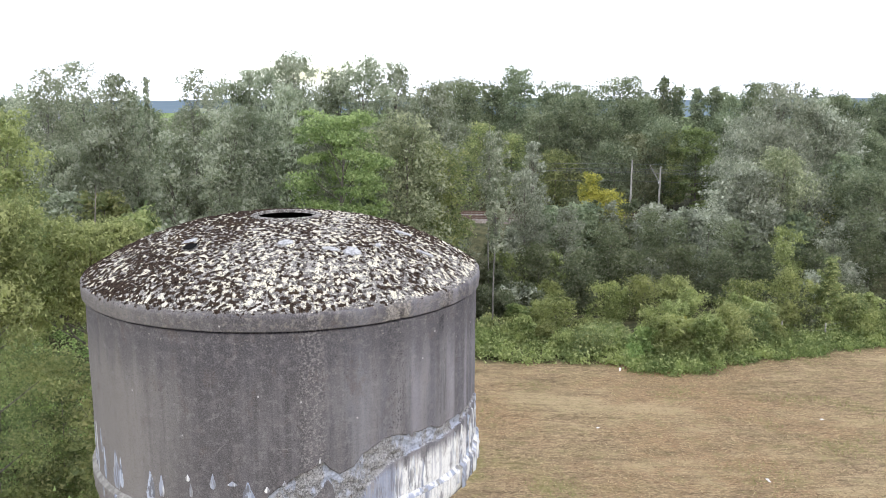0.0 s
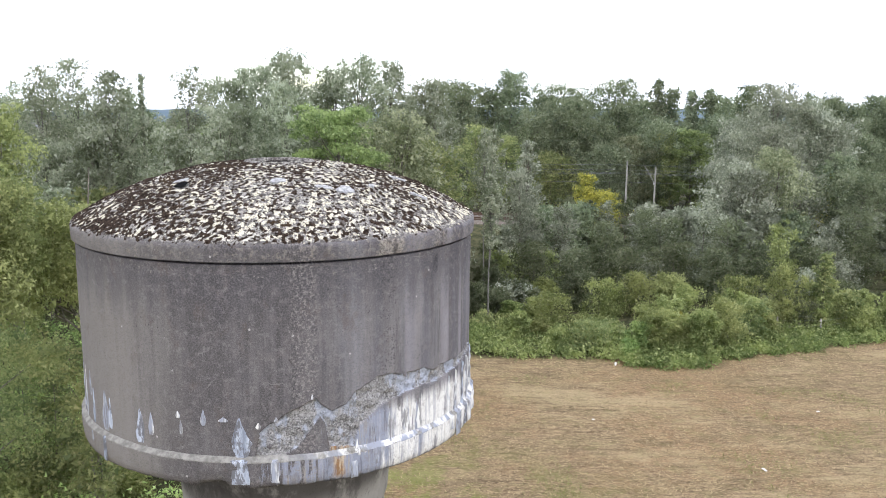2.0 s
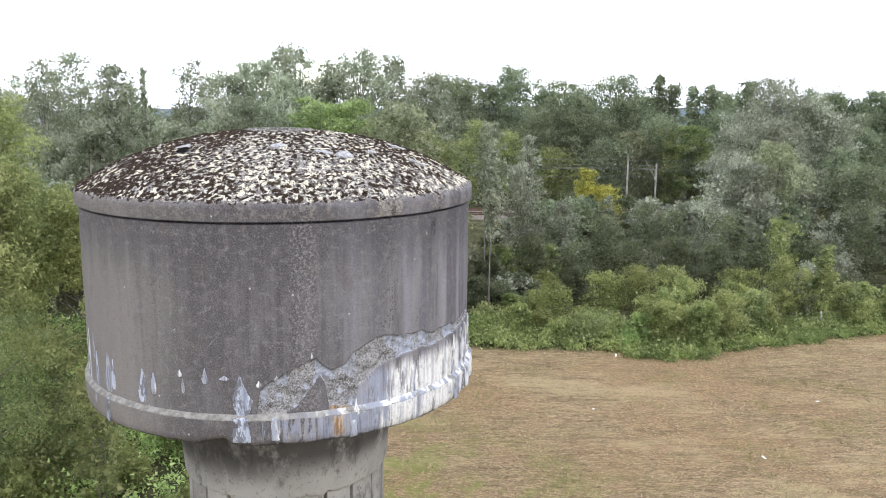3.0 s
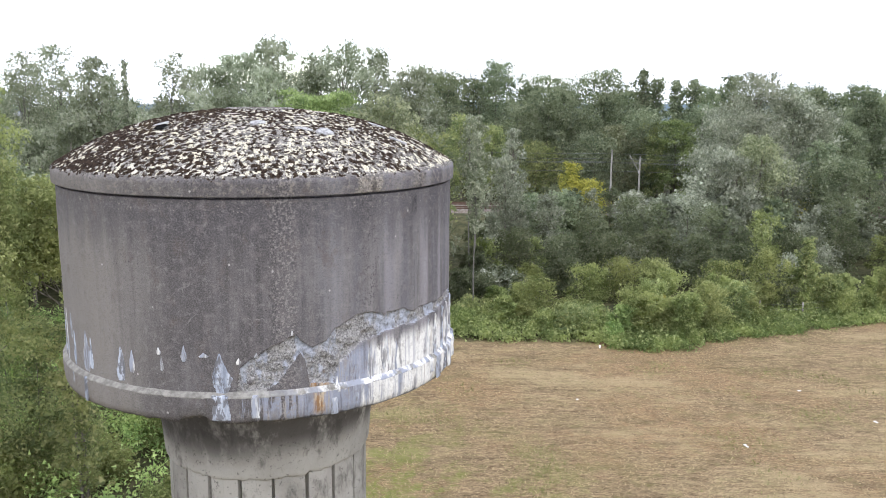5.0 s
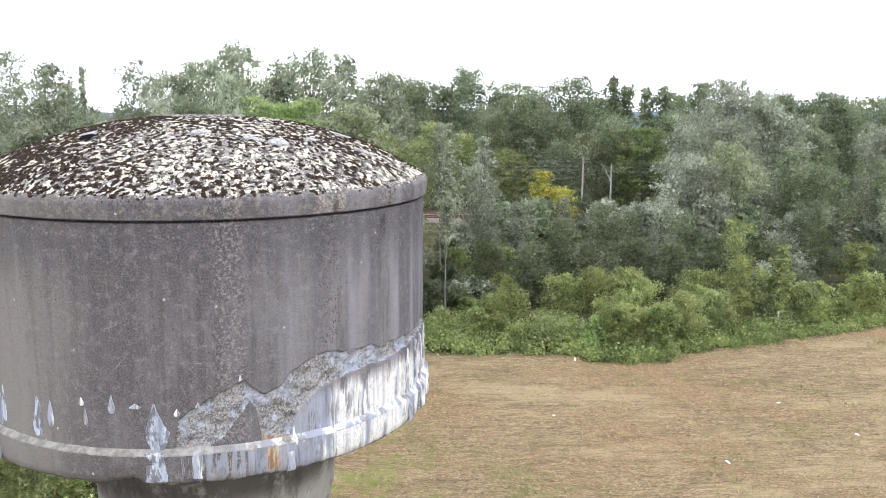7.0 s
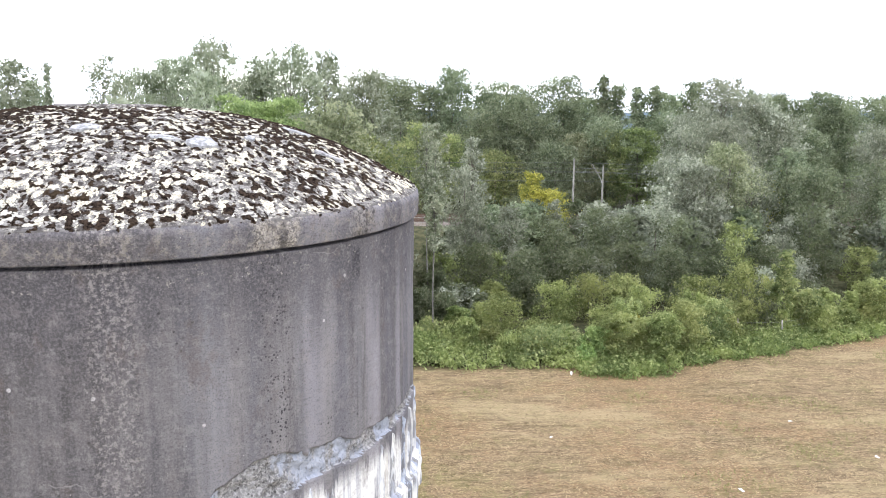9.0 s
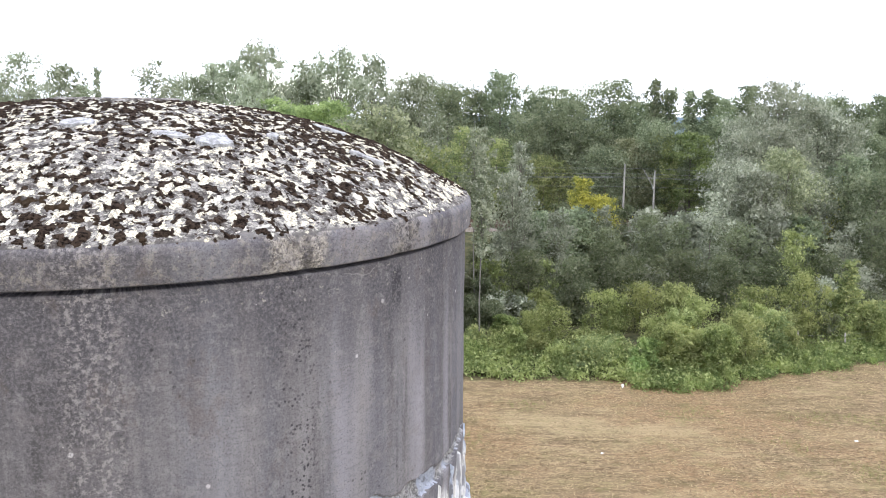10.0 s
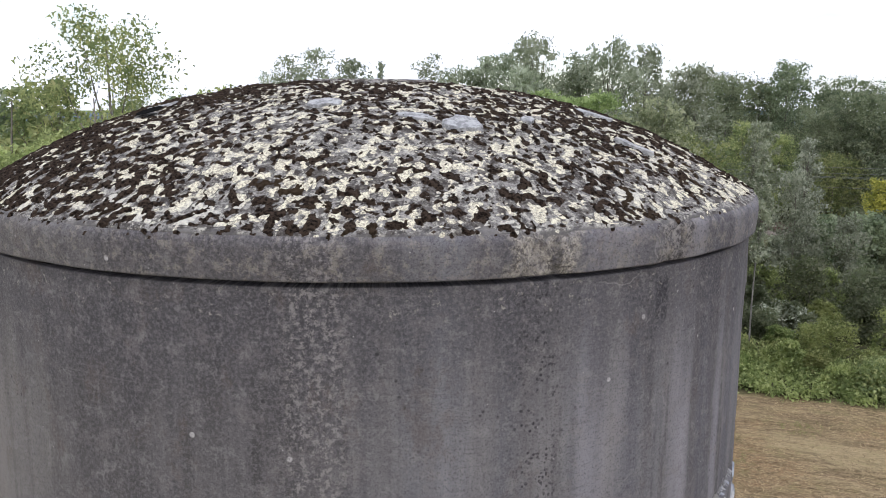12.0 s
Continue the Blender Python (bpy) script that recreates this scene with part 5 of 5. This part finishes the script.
tree("tree", "stem", "lime", (-26.2, 40, 0), 9.5, 2.0, "young birch with a pale bare stem in the thicket", "birch", "trees beside the tower", seed=1)


# ---- low growth as stuff ----
def growth(name, kind, spots, radii, count, size, slim, label, seed, droop=0.0):
    g = np.random.default_rng(seed)
    v, f = leaf_cloud(g, np.array(spots, float), np.array(radii, float), count, size, slim, droop, shell=0.3)
    v[:, 2] = np.maximum(v[:, 2], 0.02)
    ob = new(name, mesh_from(name, v, f, LEAF[kind]))
    return tagged(ob, label, "undergrowth", kind="stuff")


rng = random.Random(21)
spots, radii = [], []
for i in range(900):
    x = rng.uniform(-1, 48)
    d = rng.uniform(0.15, 5.5)
    spots.append((x, field_edge(x) + 0.3 + d, 0.12 + (0.25 + 0.75 * (0.5 + 0.5 * math.sin(x * 0.55 + 1.0))) * min(1.0, d * 0.3) * rng.uniform(0.3, 1.0)))
    radii.append(rng.uniform(0.35, 0.75))
growth("bramble_strip", "vine", spots, radii, 62000, 0.165, 0.75, "low vines and brambles along the edge of the field", 3)
spots, radii = [], []
for i in range(420):
    x = rng.uniform(13, 48)
    d = rng.uniform(0.0, 2.8)
    spots.append((x, field_edge(x) + 0.2 + d, 0.12 + 0.15 * d * rng.random()))
    radii.append(rng.uniform(0.25, 0.5))
growth("edge_weeds", "herb", spots, radii, 20000, 0.18, 0.35, "fresh green weeds along the edge of the field", 4, -0.4)
spots, radii = [], []
for i in range(800):
    x, y = rng.uniform(-32, -3.2), rng.uniform(9, 46)
    spots.append((x, y, 0.3 + 0.7 * rng.random()))
    radii.append(rng.uniform(0.5, 1.1))
growth("thicket_floor", "nettle", spots, radii, 52000, 0.17, 0.6, "nettles and brambles covering the ground of the thicket", 5)


# ---- railway behind the wood ----
m = Mat("ballast")
BALLAST = m.finish(m.mix(m.step(m.noise(6, 6, 0.7), 0.35, 0.65), (0.13, 0.105, 0.085), (0.27, 0.235, 0.20)), 0.95, m.bump(m.voronoi(14), 0.9, 0.06))
m = Mat("rusty_rail_steel")
RAIL = m.finish(m.mix(m.noise(5, 4), (0.10, 0.06, 0.04), (0.20, 0.14, 0.11)), 0.6, metal=0.5)
m = Mat("concrete_sleeper")
SLEEPER = m.finish(m.mix(m.noise(3, 4), (0.20, 0.18, 0.16), (0.32, 0.30, 0.27)), 0.9)
m = Mat("galvanised_mast")
MAST = m.finish(m.mix(m.step(m.noise(3, 4, vec=m.stretch(1, 1, 0.3)), 0.35, 0.65), (0.20, 0.195, 0.175), (0.34, 0.33, 0.30)), 0.65)
m = Mat("copper_wire")
WIRE = m.finish((0.16, 0.17, 0.17), 0.6, metal=0.3)


def box(bm, x0, y0, z0, x1, y1, z1):
    v = [bm.verts.new(p) for p in ((x0, y0, z0), (x1, y0, z0), (x1, y1, z0), (x0, y1, z0), (x0, y0, z1), (x1, y0, z1), (x1, y1, z1), (x0, y1, z1))]
    for f in ((0, 3, 2, 1), (4, 5, 6, 7), (0, 1, 5, 4), (1, 2, 6, 5), (2, 3, 7, 6), (3, 0, 4, 7)):
        bm.faces.new([v[i] for i in f])


BED = 2.2
for k, yc in enumerate((88.2, 92.2)):
    track = thing("railway_track", (0, yc, BED - 0.02), "straight railway track on brown ballast behind the bushes", "railway track", "railway tracks")
    bm = bmesh.new()
    sect = [(-2.0, 0.0), (-1.45, 0.32), (1.45, 0.32), (2.0, 0.0)]
    rows = [[bm.verts.new((x, y, z)) for y, z in sect] for x in (-160, 160)]
    for i in range(3):
        bm.faces.new((rows[0][i], rows[1][i], rows[1][i + 1], rows[0][i + 1]))
    part("ballast_bed", bm, BALLAST, track, "brown crushed stone ballast")
    sl = None
    for i in range(110):
        if sl is None:
            bm = bmesh.new()
            box(bm, -0.13, -1.25, 0.26, 0.13, 1.25, 0.38)
            ob = part("sleeper", bm, SLEEPER, track)
            sl = ob.data
        else:
            ob = part("sleeper", sl, None, track)
        ob.location.x = -20 + 0.6 * i
    for y in (-0.75, 0.75):
        bm = bmesh.new()
        box(bm, -160, y - 0.07, 0.38, 160, y + 0.07, 0.41)
        box(bm, -160, y - 0.012, 0.41, 160, y + 0.012, 0.51)
        box(bm, -160, y - 0.036, 0.51, 160, y + 0.036, 0.55)
        part("rail", bm, RAIL, track, "rust-brown steel rail")


def mast(x, y, top, arm):
    ob = thing("catenary_mast", (x, y, BED), "slim pale grey overhead-line mast beside the railway", "mast", "overhead-line masts")
    h = top - BED
    v, f = tubes([[((0, 0, -0.3), 0.13), ((0, 0, h * 0.5), 0.115), ((0, 0, h), 0.09)]], 8)
    part("pole", mesh_from("pole", v, f, MAST), None, ob)
    v, f = tubes([[((0, 0, -0.2), 0.32), ((0, 0, 0.35), 0.30), ((0, 0, 0.36), 0.02)]], 10)
    part("footing", mesh_from("footing", v, f, SLEEPER), None, ob)
    if arm:
        v, f = tubes([[((0, 0, h - 2.0), 0.06), ((-1.25, 0, h + 0.1), 0.05)], [((0, 0, h - 0.9), 0.03), ((-0.75, 0, h - 0.8), 0.03)]], 6)
        part("bracket", mesh_from("bracket", v, f, MAST), None, ob, "slanting white bracket arm")
        v, f = tubes([[((-0.1, 0, h - 2.05), 0.02), ((-0.1, 0, h - 2.0), 0.10), ((-0.1, 0, h - 1.8), 0.10), ((-0.1, 0, h - 1.75), 0.02)]], 8)
        part("insulator", mesh_from("insulator", v, f, LIME), None, ob, "white insulator")
    return ob


mast(21.3, 86.0, 9.9, False)
mast(24.6, 86.0, 9.2, True)
for dy, z in ((0.0, 9.4), (0.2, 8.8), (2.0, 8.2), (2.2, 7.2), (6.0, 8.0)):
    pts = []
    for i in range(61):
        x = -150 + 5 * i
        sag = 0.35 * (((x - 22.9) % 55) / 27.5 - 1) ** 2
        pts.append(((x, 86.0 + dy, z + 0.02 * (22.9 - x) * 0.8 - 0.3 + sag), 0.02))
    v, f = tubes([pts], 4)
    tagged(new("overhead_wire", mesh_from("overhead_wire", v, f, WIRE)), "thin dark overhead wire along the railway", "wire", "overhead wires")


# ---- field ----
m = Mat("cut_straw")
geo = m.n("ShaderNodeNewGeometry")
c = m.mix(geo.outputs["Random Per Island"], (0.10, 0.070, 0.040), (0.52, 0.40, 0.225))
STRAW = m.finish(c, 0.9, spec=0.15)
m = Mat("short_grass")
geo = m.n("ShaderNodeNewGeometry")
GRASS = m.finish(m.mix(geo.outputs["Random Per Island"], (0.13, 0.15, 0.045), (0.25, 0.25, 0.09)), 0.8, spec=0.2)


def blades(name, seed, count, where, length, rise, material, label):
    g = np.random.default_rng(seed)
    pts = []
    while len(pts) < count:
        x, y = g.uniform(-2.5, 48), g.uniform(9, 46)
        if y < field_edge(x) + 0.1 and y > 0.12 * x + 8 and where(x, y, g):
            pts.append((x, y, ground_height(x, y)))
    p = np.array(pts)
    a = g.random(count) * 6.283
    ln = length * (0.5 + g.random(count))
    d = np.stack([np.cos(a) * ln, np.sin(a) * ln, rise * ln * (0.3 + g.random(count))], 1)
    w = np.stack([-np.sin(a), np.cos(a), 0 * a], 1) * (0.009 + 0.013 * g.random(count))[:, None]
    v = np.stack([p - w, p + w, p + d], 1).reshape(-1, 3)
    v[:, 2] += 0.012
    ob = new(name, mesh_from(name, v, np.arange(3 * count, dtype=np.int32).reshape(-1, 3), material))
    return tagged(ob, label, "grass", kind="stuff")


blades("cut_straw", 8, 95000, lambda x, y, g: noise.noise(Vector((x * 0.5, y * 0.9, 0))) + 0.5 * noise.noise(Vector((x * 1.7, y * 2.6, 4))) > -0.9 + 0.9 * g.random(), 0.17, 0.3, STRAW, "cut dry straw lying over the mown field")
blades("short_grass", 9, 14000, lambda x, y, g: noise.noise(Vector((x * 0.22, y * 0.3, 7))) + 0.012 * (22 - y) > 0.10 + 0.35 * g.random(), 0.10, 1.3, GRASS, "short green grass coming up in the mown field")

m = Mat("white_scrap")
SCRAP = m.finish(m.mix(m.noise(9, 3), (0.6, 0.58, 0.54), (0.78, 0.77, 0.74)), 0.6)
for x, y, turn, ln in ((12.6, 39.8, 80, 0.45), (16.9, 24.3, 100, 0.35), (22.4, 32.0, 35, 0.25), (24.5, 27.5, 120, 0.2), (9.8, 30.2, 60, 0.2)):
    bm = bmesh.new()
    box(bm, -ln / 2, -0.05, 0.0, ln / 2, 0.05, 0.04)
    bmesh.ops.subdivide_edges(bm, edges=bm.edges[:], cuts=2)
    for v in bm.verts:
        v.co.z += 0.03 * math.sin(v.co.x * 7 + x)
        v.co.y *= 1 + 0.4 * math.sin(v.co.x * 11)
    me = bpy.data.meshes.new("scrap")
    bm.to_mesh(me)
    bm.free()
    me.materials.append(SCRAP)
    ob = new("wood_scrap", me)
    ob.location, ob.rotation_euler = (x, y, ground_height(x, y) + 0.01), (0, 0, radians(turn))
    tagged(ob, "pale splintered scrap of wood on the mown field", "scrap", "scraps on the field")

# ---- fence along the wood edge ----
m = Mat("fence_wire")
FENCE_WIRE = m.finish((0.30, 0.30, 0.29), 0.5, metal=0.6)
POSTS = [(16.8, 46.6), (19.3, 46.8), (21.2, 46.9), (22.4, 47.0), (25.4, 47.0), (28.6, 47.2), (33.2, 49.6), (37.0, 51.2)]
fence = thing("wire_fence", (0, 0, 0), "old wire fence with grey wooden posts overgrown by brambles", "fence")
for i, (x, y) in enumerate(POSTS):
    h = 1.45 + 0.1 * math.sin(i * 2.1)
    v, f = tubes([[((0, 0, -0.3), 0.065), ((0.01, 0, h * 0.6), 0.06), ((0.02 * math.sin(i), 0.01, h), 0.055), ((0.02 * math.sin(i), 0.01, h + 0.03), 0.01)]], 7)
    ob = part("post", mesh_from("post", v, f, WOOD_POST, smooth=False), None, fence)
    ob.location = (x, y, 0)
for z in (0.45, 0.85, 1.25):
    v, f = tubes([[((x, y - 0.06, z), 0.006) for x, y in POSTS]], 4)
    part("wire", mesh_from("wire", v, f, FENCE_WIRE), None, fence, "thin galvanised fence wire")

# ---- a house on the meadow far beyond the trees ----
m = Mat("house_render")
HOUSE_WALL = m.finish(m.mix(m.noise(0.8, 4), (0.50, 0.48, 0.44), (0.62, 0.60, 0.56)), 0.9)
m = Mat("grey_roof_tile")
HOUSE_ROOF = m.finish(m.mix(m.noise(2.0, 4, vec=m.stretch(1, 1, 3)), (0.17, 0.17, 0.18), (0.27, 0.27, 0.28)), 0.8)
m = Mat("dark_window")
HOUSE_GLASS = m.finish((0.03, 0.035, 0.04), 0.15, spec=0.6)
house = thing("house", (-170, 330, ground_height(-170, 330)), "pale rendered house with a grey roof on a far meadow", "house", turn=20)
bm = bmesh.new()
box(bm, -7, -4, -0.5, 7, 4, 5)
part("wall", bm, HOUSE_WALL, house, "pale rendered wall")
bm = bmesh.new()
rv = [bm.verts.new(p) for p in ((-7.6, -4.8, 4.7), (7.6, -4.8, 4.7), (7.6, 0, 8.2), (-7.6, 0, 8.2), (-7.6, 4.8, 4.7), (7.6, 4.8, 4.7))]
for f in ((0, 1, 2, 3), (3, 2, 5, 4), (0, 3, 4), (1, 5, 2), (0, 4, 5, 1)):
    bm.faces.new([rv[i] for i in f])
roof = part("roof", bm, HOUSE_ROOF, house, "grey pitched roof")
bm = bmesh.new()
box(bm, 2.5, 0.6, 7.0, 3.3, 1.4, 9.2)
part("chimney", bm, HOUSE_WALL, roof)
for x in (-5, -2, 2, 5):
    bm = bmesh.new()
    box(bm, x - 0.6, -4.06, 1.6, x + 0.6, -3.96, 3.0)
    part("window", bm, HOUSE_GLASS, house, "dark window")
